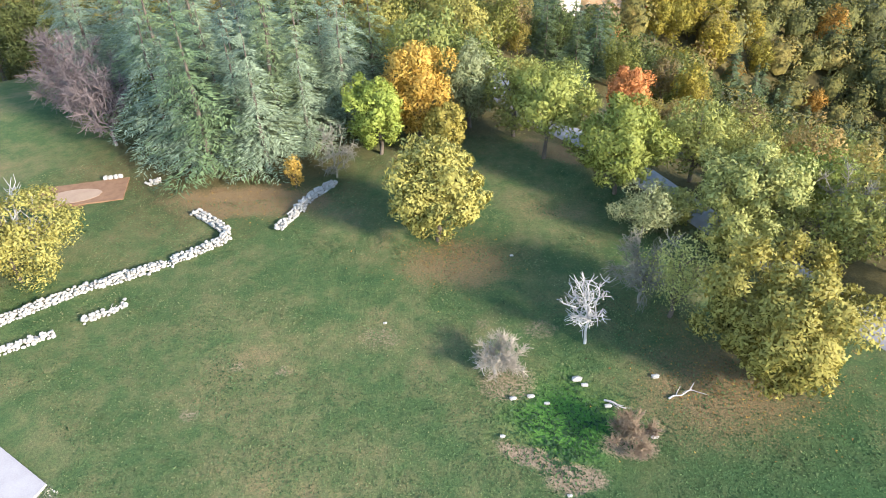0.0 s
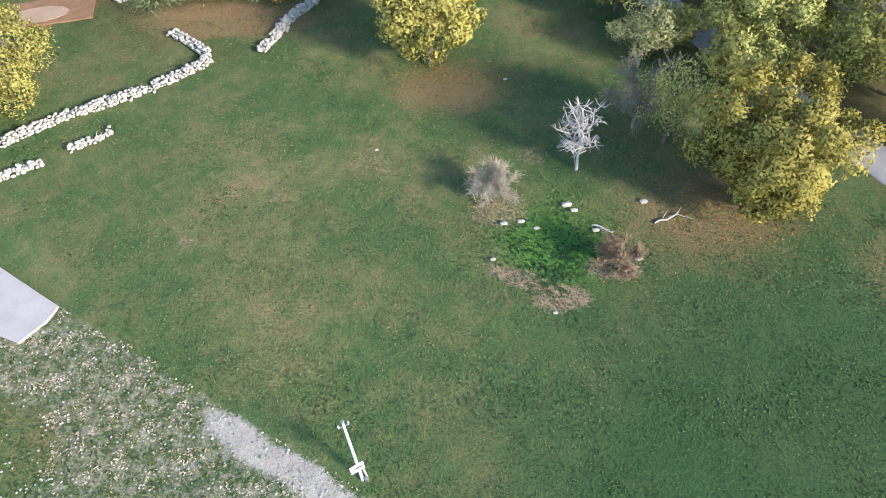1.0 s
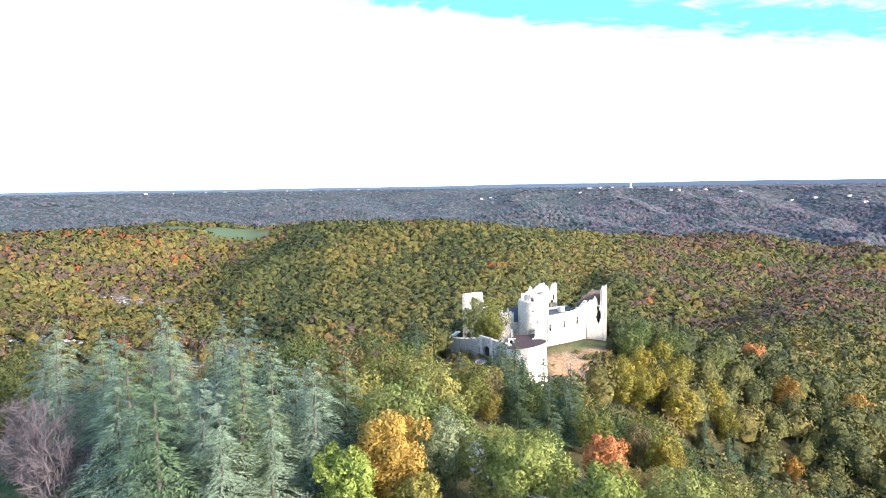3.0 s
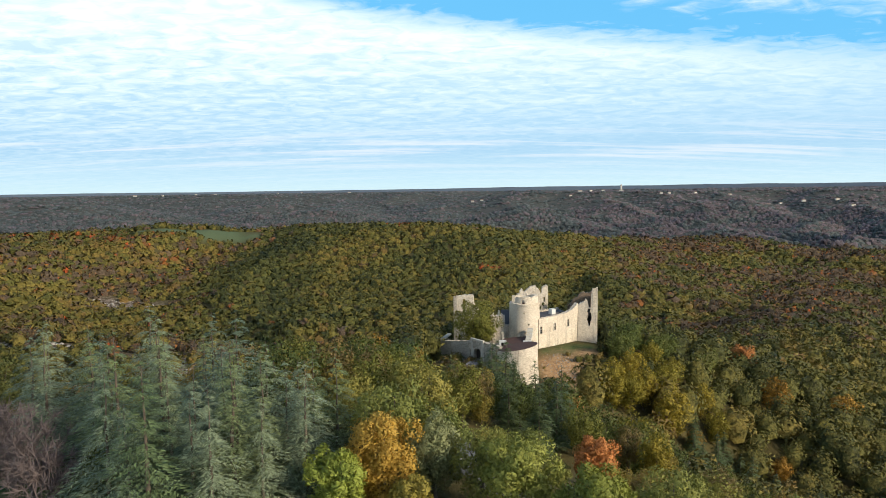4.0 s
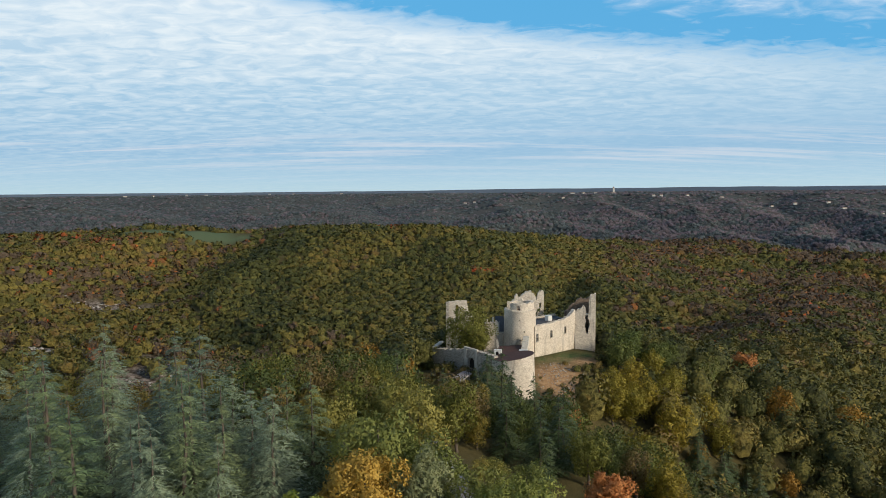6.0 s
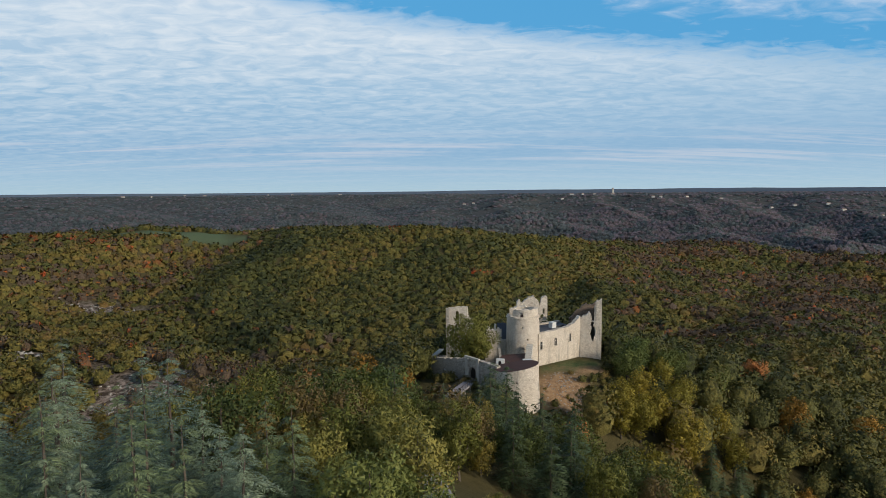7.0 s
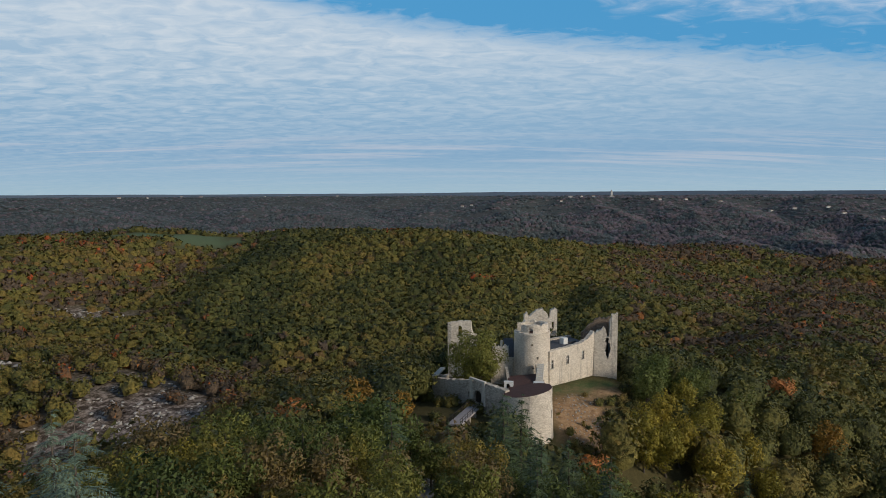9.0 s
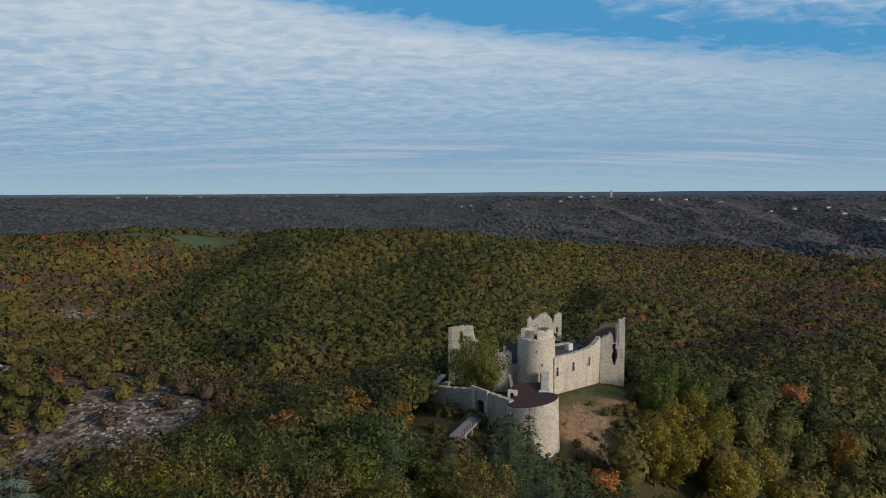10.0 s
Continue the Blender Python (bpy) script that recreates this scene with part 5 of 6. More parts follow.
    def bare(kind, x, y, h, wide, seed, bark, label, twigs=300, clear=0.25, twig=0.02, rz=None, trunk=0.02):
        return plant(kind, bare_tree(kind, h, wide / 2, rz or h * 0.42, seed, bark, twigs, clear, trunk, twig), x, y, label, "tree", names=("trunk", "twig_haze"))
    bare("dead_tree", 7.1, 29.1, 4.9, 3.3, 41, BARK_PALE, "small dead tree, bleached white, in the meadow", 260, 0.30, 0.028, 1.9, 0.022)
    for k, (x, y, h, w) in enumerate([(-35.2, 58.0, 9.6, 7.5), (-32.0, 54.8, 7.8, 6.0), (-38.8, 61.5, 8.6, 6.6)]):
        bare("bare_plum_tree", x, y, h, w, 42 + k, TWIG_PURPLE, "leafless purple-grey tree at the cedars' edge", 1100, 0.04, 0.032, h * 0.5)
    bare("bare_bush", -10.6, 48.6, 4.8, 4.2, 46, TWIG_GREY, "leafless grey bush beside the broken wall", 420, 0.08, 0.024, 2.3)
    bare("bare_bush", 11.0, 32.6, 5.4, 4.6, 47, TWIG_GREY, "leafless grey tree beside the yellow maple", 700, 0.1, 0.024, 2.6)
    bare("bare_bush", 26.0, 39.4, 5.8, 5.4, 48, TWIG_GREY, "leafless grey bush across the road", 700, 0.1, 0.026, 2.8)
    bare("dead_branches", -30.6, 37.4, 6.2, 6.4, 49, BARK_PALE, "bleached dead branches among the yellow leaves", 160, 0.2, 0.035, 2.8)
    bare("pale_bush", 2.2, 26.8, 2.4, 3.2, 50, TWIG_PALE, "pale dry bramble bush in the meadow", 1700, 0.02, 0.014, 1.2)
    bare("dry_bush", 8.3, 21.9, 2.0, 2.5, 51, TWIG_BROWN, "round brown dry bush in the meadow", 2600, 0.02, 0.012, 1.0)
    bare("fallen_sapling", 1.4, 27.4, 1.3, 2.2, 52, BARK_PALE, "pale dead sapling leaning on the bramble", 200, 0.02, 0.02, 0.6)


CEDARS = [(-21.5, 50.0), (-16.8, 50.5), (-13.6, 53.5), (-25.8, 53.0), (-19.6, 55.6), (-14.8, 58.6), (-10.8, 58.0), (-24.0, 59.5), (-28.6, 59.6), (-19.2, 61.8),
          (-12.6, 64.0), (-9.0, 64.5), (-32.8, 64.6), (-27.0, 66.4), (-22.6, 67.0), (-16.6, 68.0), (-38.4, 66.8), (-34.6, 70.5), (-29.4, 72.6), (-21.0, 73.2),
          (-12.4, 71.0), (-42.6, 71.5), (-38.8, 76.4), (-25.6, 79.0), (-44.5, 78.0), (-33.0, 79.0), (-23.6, 51.4), (-19.0, 52.8), (-16.4, 55.2), (-22.2, 56.4), (-17.4, 59.4), (-26.4, 56.2), (-21.6, 64.4), (-13.2, 61.0), (-30.6, 62.0), (-25.0, 63.0)]


def build_cedars():
    shades = [NEEDLE_BLUE, NEEDLE_SILVER, NEEDLE_OLIVE]
    kinds = [conifer("cedar", h, r, 71 + k, shades[k % 3], w, 7, 24, dr, 0.215, False)
             for k, (h, r, w, dr) in enumerate([(15.0, 5.4, 19, 0.10), (14.0, 5.0, 18, 0.16), (16.0, 5.2, 20, 0.08), (13.5, 4.8, 17, 0.12), (15.5, 5.6, 20, 0.14), (14.5, 5.2, 18, 0.10)])]
    rng = np.random.RandomState(70)
    for k, (x, y) in enumerate(CEDARS):
        s = rng.uniform(0.86, 1.04) * (0.86 if x > -14 else 1.0) * (0.95 if y < 54 else 1.0)
        plant("cedar", kinds[rng.randint(6)], x, y, "tall blue-green cedar with layered drooping boughs", "tree", s, rng.uniform(0, 360), "cedars at the meadow's edge", ("trunk", "foliage"))


# ---------------------------------------------------------------- the wood between the meadow and the valley
def on_lawn(x, y):
    right = (x - 13) * 0.83 + (y - 45) * 0.56 < 2.0
    return (right & (y < 56 - 0.25 * x) & (y > -60)) | ((x < 25 + 0.1 * (y - 20)) & (y < 30)) | ((x + 34 + (y - 50) * 0.45 < 3) & (y < 84))


ROAD = [(60, -30), (44, 2), (34, 16.5), (24.3, 30.5), (17.2, 43.2), (12.6, 52.5), (7.5, 58.5), (4.4, 63), (2.5, 75), (0.5, 100), (1, 130), (5.0, 155.5)]


def to_road(x, y):
    best = np.full_like(x, 1e9)
    for (ax, ay), (bx, by) in zip(ROAD[:-1], ROAD[1:]):
        dx, dy = bx - ax, by - ay
        f = np.clip(((x - ax) * dx + (y - ay) * dy) / (dx * dx + dy * dy), 0, 1)
        best = np.minimum(best, np.hypot(x - ax - f * dx, y - ay - f * dy))
    return best


def top_limit(x, y):
    """Tree tops stay under the view from the meadow to the castle's foot."""
    f = (y - 39.6) / 122.0
    inside = (x > 1.5 * f - 3) & (x < 33 * f + 2) & (y > 70) & (y < 186)
    ray = x / (y - 39.59)
    steep = np.where(y < 85, 0.372, np.where(ray < 0.125, 0.392, np.where(ray < 0.19, 0.366, 0.415)))
    line = np.where(inside, 28.4 - steep * (y - 39.6), 99.0)
    # by the lane they stand low enough to look over them to the valley
    lane_side = (x > 11) & (y > 36) & (y < 92)
    fore = (x > 1.5) & (x <= 11) & (y > 57) & (y < 92)
    line = np.where(fore, np.minimum(line, 28.6 - 0.385 * np.hypot(x, y - 1.4)), line)
    return np.where(lane_side, np.minimum(line, 28.6 - 0.455 * np.hypot(x, y - 1.4) + 1.4 * np.sin(x * 1.7 + y * 2.3)), line)


def build_forest():
    rng = np.random.RandomState(90)
    kinds = []
    for k in range(7):
        h = (7.2, 8.4, 9.4, 8.0, 9.0, 7.6, 10.0)[k]
        w = (6.4, 6.8, 7.0, 7.4, 6.0, 7.2, 6.4)[k]
        kinds.append((h, broadleaf("forest_tree", h, w / 2, 4000, 0.175, 91 + k, BARK, LEAF_FOREST, 0.10, 18, limbs=4),
                      broadleaf("forest_tree", h, w / 2, 4600, 0.165, 91 + k, BARK, LEAF_NEAR, 0.10, 22, limbs=8) if k < 5 else None))
    yellow = broadleaf("forest_tree", 9.0, 3.0, 3000, 0.22, 101, BARK, LEAF_YELLOW_DULL, 0.12, 18, limbs=4)
    gold = broadleaf("forest_tree", 7.5, 3.2, 3000, 0.22, 102, BARK, LEAF_GOLD_DULL, 0.12, 18, limbs=4)
    red = broadleaf("forest_tree", 6.5, 3.0, 3000, 0.22, 103, BARK, LEAF_RUST, 0.12, 16, limbs=4)
    green = broadleaf("forest_tree", 8.5, 3.5, 3000, 0.22, 104, BARK, LEAF_GREEN_WOOD, 0.12, 18, limbs=4)
    fir = conifer("fir", 13.0, 3.9, 105, NEEDLE_GREEN, 17, 7, 9, 0.16, 0.34, False)
    larch = bare_tree("grey_tree", 8.0, 2.8, 3.4, 106, TWIG_GREY, 260, 0.2, 0.016, 0.03)
    marked = [("yellow", 63.4, 172, 1.4), ("yellow", 52, 163, 1.3), ("yellow", 67, 178, 1.3), ("yellow", 45, 138, 1.75), ("yellow", 76, 176, 1.2), ("yellow", 57, 168, 1.3), ("yellow", 47, 162, 1.2), ("gold", 105, 191, 1.5),
              ("gold", 126, 191, 1.5), ("gold", 69, 163, 0.8), ("red", 107, 217, 1.7), ("red", 33.2, 151.5, 1.3), ("gold", 34, 156, 0.6), ("red", -20.5, 144, 1.75), ("red", -26, 147, 1.6), ("gold", -31, 140, 1.0),
              ("gold", -12, 160, 1.5), ("green", -5, 128, 1.55), ("green", -9, 134, 1.45), ("green", -18, 116, 1.3), ("green", -1, 133, 1.2), ("yellow", -22, 120, 0.8), ("green", 2, 120, 0.9), ("gold", -3, 164, 0.9),
              ("fir", 13.0, 129, 1.3), ("fir", 15.6, 127, 1.36), ("fir", 10.6, 125, 1.15), ("fir", 17.8, 131, 1.3), ("fir", 9.0, 132, 1.1), ("fir", 14.2, 133, 1.3), ("fir", 12.0, 121, 1.1), ("fir", 4.4, 121, 1.05), ("fir", -3.4, 117, 1.05), ("fir", -6, 112, 0.7), ("fir", 20, 135, 0.95),
              ("yellow", 61, 160, 1.6), ("yellow", 71, 185, 1.1), ("yellow", 77, 168, 1.2), ("yellow", 48, 167, 1.2), ("yellow", 56, 176, 1.2), ("green", 56, 186, 1.3), ("green", 60, 193, 1.4), ("green", 64, 201, 1.3), ("green", 70, 196, 1.35), ("green", 60, 209, 1.2), ("green", 76, 204, 1.3), ("green", 84, 196, 1.25), ("green", 69, 213, 1.2), ("green", 90, 206, 1.2), ("yellow", 66, 188, 1.2), ("fir", 14.0, 104, 0.9), ("fir", 18, 108, 1.0), ("fir", 21, 101, 1.0), ("fir", 24, 113, 1.0), ("fir", 12, 96, 0.8), ("fir", 16, 92, 0.85), ("fir", 19, 95, 0.85), ("fir", 15, 112, 0.95),
              ("fir", 68, 161, 0.95), ("fir", 65, 155, 0.95), ("fir", 71, 155, 1.0), ("fir", 75, 160, 0.9), ("fir", 68, 148, 1.0), ("fir", 74, 149, 0.95), ("fir", 79, 153, 0.9), ("fir", 81, 146, 0.9),
              ("fir", 73, 142, 0.95), ("fir", 64, 147, 0.9), ("grey", 58, 139, 1.2), ("red", 41.5, 118, 1.0), ("gold", 90, 160, 0.9), ("gold", 140, 215, 0.9), ("yellow", 33, 92, 0.9), ("green", 36, 84, 1.0),
              ("gold", -20.5, 100, 0.6), ("yellow", -24.5, 101, 0.9), ("green", -30, 104, 1.0), ("grey", 30, 70, 1.0)]
    names = {"yellow": (yellow, 9.0, "yellow-green tree on the slope"), "gold": (gold, 7.5, "dull orange tree on the slope"), "red": (red, 6.5, "rust-red tree on the slope"),
             "green": (green, 8.5, "full green tree on the slope"), "fir": (fir, 13.0, "dark green fir on the slope"), "grey": (larch, 8.0, "leafless grey tree on the slope")}
    taken = []
    for kind, x, y, s in marked:
        meshes, h, label = names[kind]
        free = top_limit(np.array([x]), np.array([y]))[0] - height_at(x, y)
        s = min(s, (free + (2.5 if kind == "fir" and x > 11.5 else 0.5)) / h)
        if s < 0.3:
            continue
        kind_name = {"fir": "fir_tree", "grey": "bare_tree"}.get(kind, "forest_tree")
        plant(kind_name, meshes, x, y, label, "tree", s, rng.uniform(0, 360), "wood below the meadow", ("trunk", "foliage" if kind == "fir" else "crown"))
        taken.append((x, y))
    x = np.concatenate([rng.uniform(-75, 190, 9000), rng.uniform(-60, 70, 3500)])
    y = np.concatenate([rng.uniform(8, 246, 9000), rng.uniform(52, 175, 3500)])
    far = np.hypot(x, y - 20)
    t = np.degrees(np.arctan2(x, y + 6))
    cedar = np.min([np.hypot(x - cx, y - cy) for cx, cy in CEDARS], axis=0)
    ok = (far < 217) & (np.abs(t) < 43) & ~on_lawn(x, y) & (to_road(x, y) > 2.4) & ~in_castle(x, y) & (cedar > 4.5) & ~((y < 60) & (x < 3) & (x > -40)) & (far > 24)
    ok &= ~((x < -40) & (y < 92))
    ok &= rockiness(x, y) < 0.4
    x, y = x[ok], y[ok]
    got = np.array(taken + HEROES)
    picked = []
    for k in rng.permutation(len(x)):
        gap = 3.9 if y[k] < 110 else 5.6
        if np.min(np.hypot(got[:, 0] - x[k], got[:, 1] - y[k])) < gap:
            continue
        got = np.vstack([got, [[x[k], y[k]]]])
        picked.append((np.hypot(x[k] - 8, y[k] - 40), x[k], y[k]))
    picked.sort()
    rest = []
    count = 0
    for _, px, py in picked:
        near = py < 76 and count < 75
        h, meshes, fine = kinds[rng.randint(5 if near else 7)]
        meshes = fine if near else meshes
        s = rng.uniform(0.72, 1.15) * (1.0 if py < 104 else 1.28)
        base = height_at(px, py)
        free = float(top_limit(np.array([px]), np.array([py]))[0]) - base
        s = min(s, free / h)
        if s < 0.22:
            continue
        if count < 170:
            count += 1
            plant("forest_tree", meshes, px, py, "small oak in autumn leaf in the wood on the slope", "tree", s, rng.uniform(0, 360), "wood below the meadow", z=base)
        else:
            rest.append((px, py, base - 0.5, s))
    rest = np.array(rest)
    low = rest[:, 3] < 0.6
    woodland("slope_woods", rest[~low][:, :3], tint_at(rest[~low][:, 0], rest[~low][:, 1], rng), rng, 300, "oak wood in green and yellow below the castle", 3.0, 4.7, sides=8, rings=4, mass=0.78, fine=0.9, squat=(1.05, 1.6), lift=0.85, form=0.35, grow=np.clip(rest[~low][:, 3] / 1.15, 0.4, 1.15))
    if low.any():
        woodland("thicket", rest[low][:, :3], tint_at(rest[low][:, 0], rest[low][:, 1], rng), rng, 110, "low thicket below the castle", 1.0, 1.6, mass=0.8, fine=0.9)
    bx, by = rng.uniform(-14, 66, 1600), rng.uniform(140, 226, 1600)
    inside = (np.hypot((bx - 30) / 1.05, (by - 197) / 1.0) < 21) | (np.hypot(bx - 23.5, by - 167) < 6.6) | ((bx > 3) & (bx < 31) & (by > 188 - (bx - 4) * 1.37 - 1.5) & (by > 166))
    lane = np.abs((bx - 5.4) - (by - 155) * 0.47) < 2.6
    clear = np.hypot((bx - 37) / 5.5, (by - 174) / 11) < 1
    ok = in_castle(bx, by) & ~inside & ~(lane & (by > 150) & (by < 172)) & ~clear & (to_road(bx, by) > 2.0)
    bx, by = bx[ok], by[ok]
    k = keep_apart(bx, by, 2.2, rng)
    bx, by = bx[k], by[k]
    woodland("undergrowth", np.stack([bx, by, height(bx, by) - 0.6], -1), np.clip(0.3 + 0.2 * rng.normal(size=len(bx)), 0, 0.8), rng, 110, "bushes and brambles round the castle's foot", 0.8, 1.5, mass=0.8, fine=0.9)


LEAF_YELLOW_GREEN = foliage("yellow_green_leaves", [(0.0, (0.315, 0.304, 0.089)), (1.0, (0.389, 0.347, 0.094))], vary=0.22)
LEAF_GREEN_WOOD = foliage("slope_green_leaves", [(0.0, (0.105, 0.140, 0.040)), (1.0, (0.175, 0.190, 0.050))], vary=0.3)
LEAF_GREEN_DARK = foliage("dark_green_leaves", [(0.0, (0.165, 0.170, 0.035)), (1.0, (0.20, 0.20, 0.045))])
LEAF_NEAR = foliage("wood_edge_leaves", [(0.0, (0.175, 0.210, 0.057)), (0.45, (0.277, 0.282, 0.077)), (0.8, (0.359, 0.303, 0.077)), (1.0, (0.307, 0.205, 0.077))], vary=0.22)
LEAF_YELLOW_DULL = foliage("dull_yellow_leaves", [(0.0, (0.248, 0.220, 0.037)), (1.0, (0.331, 0.261, 0.041))])
LEAF_LIME_PALE = foliage("pale_lime_leaves", [(0.0, (0.243, 0.279, 0.072)), (1.0, (0.306, 0.324, 0.081))], vary=0.22)
LEAF_OLIVE_GREEN = foliage("olive_green_leaves", [(0.0, (0.325, 0.338, 0.112)), (1.0, (0.425, 0.425, 0.138))], vary=0.22)
LEAF_OAK = foliage("oak_leaves", [(0.0, (0.12, 0.135, 0.04)), (1.0, (0.17, 0.18, 0.055))])
LEAF_GOLD_DULL = foliage("dull_gold_leaves", [(0.0, (0.333, 0.192, 0.041)), (1.0, (0.423, 0.242, 0.050))])
TWIG_PALE = surface("pale_twigs", (0.26, 0.22, 0.17), (0.46, 0.40, 0.33), 3, 20, 0.9)
TWIG_BROWN = surface("brown_twigs", (0.16, 0.11, 0.07), (0.30, 0.22, 0.15), 3, 20, 0.9)
build_meadow_trees()
plant("court_tree", broadleaf("court_tree", 16.4, 7.8, 12000, 0.27, 33, BARK, LEAF_GREEN_DARK, 0.1, 30), 14.8, 186.4, "large green tree growing in the castle court", "tree", z=-20.8)
build_cedars()
build_forest()

# ---------------------------------------------------------------- road, walls and things of the meadow
def ground_z(x, y):
    """The ground as built, with its small lumps."""
    x, y = np.asarray(x, float), np.asarray(y, float)
    lumps = np.clip(1 - np.hypot(x, y - 20) / 140, 0, 1)
    return height(x, y) + lumps * (0.05 * wave(x, y, 2.2, 31) + 0.03 * wave(x, y, 0.9, 32) + 0.12 * wave(x, y, 11, 33))


def build_road():
    pts = np.array(ROAD, float)
    seg = np.concatenate([[0], np.cumsum(np.hypot(*np.diff(pts, axis=0).T))])
    s = np.arange(0, seg[-1], 0.8)
    x, y = np.interp(s, seg, pts[:, 0]), np.interp(s, seg, pts[:, 1])
    for _ in range(12):
        x[1:-1], y[1:-1] = (x[:-2] + x[2:] + 2 * x[1:-1]) / 4, (y[:-2] + y[2:] + 2 * y[1:-1]) / 4
    tx, ty = np.gradient(x), np.gradient(y)
    n = np.hypot(tx, ty)
    cols = np.array([-1.45, -1.3, -0.5, 0.5, 1.3, 1.45])
    X = x[:, None] - (ty / n)[:, None] * cols
    Y = y[:, None] + (tx / n)[:, None] * cols
    Z = ground_z(X, Y)
    Z = np.maximum(Z, Z.mean(1, keepdims=True)) + np.array([-0.10, 0.07, 0.11, 0.11, 0.07, -0.10])
    v = np.stack([X, Y, Z], -1).reshape(-1, 3)
    i, j = np.meshgrid(np.arange(len(s) - 1), np.arange(5), indexing="ij")
    f = np.stack([i * 6 + j, (i + 1) * 6 + j, (i + 1) * 6 + j + 1, i * 6 + j + 1], -1).reshape(-1, 4)
    tagged(new("road", mesh_from("road", v, f, ASPHALT, True)), "narrow pale grey lane curving round the meadow to the castle", "road", kind="structure")


build_road()
DRIVE = [(-40, 31.5), (-24.6, 22.1), (-20.4, 19.55), (-20.7, 18.6), (-21.6, 17.4), (-22.9, 17.9), (-34, 22.0), (-44, 27)]
tagged(new("driveway", slab("driveway", DRIVE, -0.3, 0.16, PAVING)), "pale worn concrete drive ending at the grass", "driveway", kind="structure")

STONES = []


def stone_mesh(seed):
    rng = np.random.RandomState(seed)
    bm = bmesh.new()
    bmesh.ops.create_icosphere(bm, subdivisions=1, radius=0.5)
    for v in bm.verts:
        p = Vector([math.copysign(abs(c * 2) ** 0.55, c) / 2 for c in v.co])
        v.co = p * rng.uniform(0.82, 1.12) + Vector(rng.normal(size=3) * 0.03)
    me = bpy.data.meshes.new("stone")
    bm.to_mesh(me)
    bm.free()
    me.materials.append(STONE_DRY)
    return me


STONES = [stone_mesh(200 + k) for k in range(8)]


def stone_arrays():
    out = []
    for me in STONES:
        v = np.array([tuple(q.co) for q in me.vertices])
        f = np.array([tuple(p.vertices) for p in me.polygons])
        out.append((v, f))
    return out


SHAPES = stone_arrays()


def stone_heap(places, sizes, rng, flat=0.7):
    """Arrays of many stones at places."""
    vs, fs, n = [], [], 0
    for p, s in zip(places, sizes):
        v, f = SHAPES[rng.randint(8)]
        m = np.array(Euler((rng.uniform(-0.4, 0.4), rng.uniform(-0.4, 0.4), rng.uniform(0, 6.3))).to_matrix())
        vs.append((v * [1.25, 1, flat] * s) @ m.T + p)
        fs.append(f + n)
        n += len(v)
    return np.vstack(vs), np.vstack(fs)


def dry_wall(name, pts, width, tall, label, seed, single=False, tumble=0.25):
    """A tumbled dry stone wall: courses of stones, some fallen beside it."""
    rng = np.random.RandomState(seed)
    p = np.array(pts, float)
    seg = np.concatenate([[0], np.cumsum(np.hypot(*np.diff(p, axis=0).T))])
    ob = empty(name, pose(0, 0, 0), label, "wall")
    places, sizes = [], []
    z = 0.0
    while z < tall:
        s = 0.0
        while s < seg[-1]:
            size = rng.uniform(0.16, 0.29)
            across = width * (1 - 0.35 * z / tall)
            for c in np.arange(-across / 2, across / 2 + 0.01, 0.26):
                u = s + rng.uniform(-0.08, 0.08)
                x, y = np.interp(u, seg, p[:, 0]), np.interp(u, seg, p[:, 1])
                k = min(len(p) - 2, int(np.searchsorted(seg, u, side="right")) - 1)
                d = (p[k + 1] - p[k]) / max(1e-6, seg[k + 1] - seg[k])
                broken = 0.5 + 0.5 * np.sin(u * 0.9 + seed) + 0.3 * np.sin(u * 2.7)
                if z > tall * (0.5 + 0.5 * broken) or rng.uniform() < 0.06:
                    continue
                off = c + rng.normal() * 0.05
                places.append((x - d[1] * off, y + d[0] * off, z + size * 0.3 + rng.normal() * 0.02))
                sizes.append(size)
            s += size * 0.95
        z += 0.2
    for k in range(int(seg[-1] * 6 * tumble)):
        u = rng.uniform(0, seg[-1])
        x, y = np.interp(u, seg, p[:, 0]), np.interp(u, seg, p[:, 1])
        places.append((x + rng.normal() * width * 0.55, y + rng.normal() * width * 0.55, 0.07))
        sizes.append(rng.uniform(0.15, 0.32))
    places = np.array(places)
    places[:, 2] += ground_z(places[:, 0], places[:, 1])
    if single:
        for q, s in zip(places, sizes):
            part("stone", STONES[rng.randint(8)], ob, m=Matrix.LocRotScale(q, Euler((rng.uniform(-0.4, 0.4), rng.uniform(-0.4, 0.4), rng.uniform(0, 6.3))), (s * 1.25, s, s * 0.75)))
    else:
        v, f = stone_heap(places, sizes, rng, 0.75)
        tagged(part("stones", mesh_from("stones", v, f, STONE_DRY), ob), kind="stuff")
    return ob


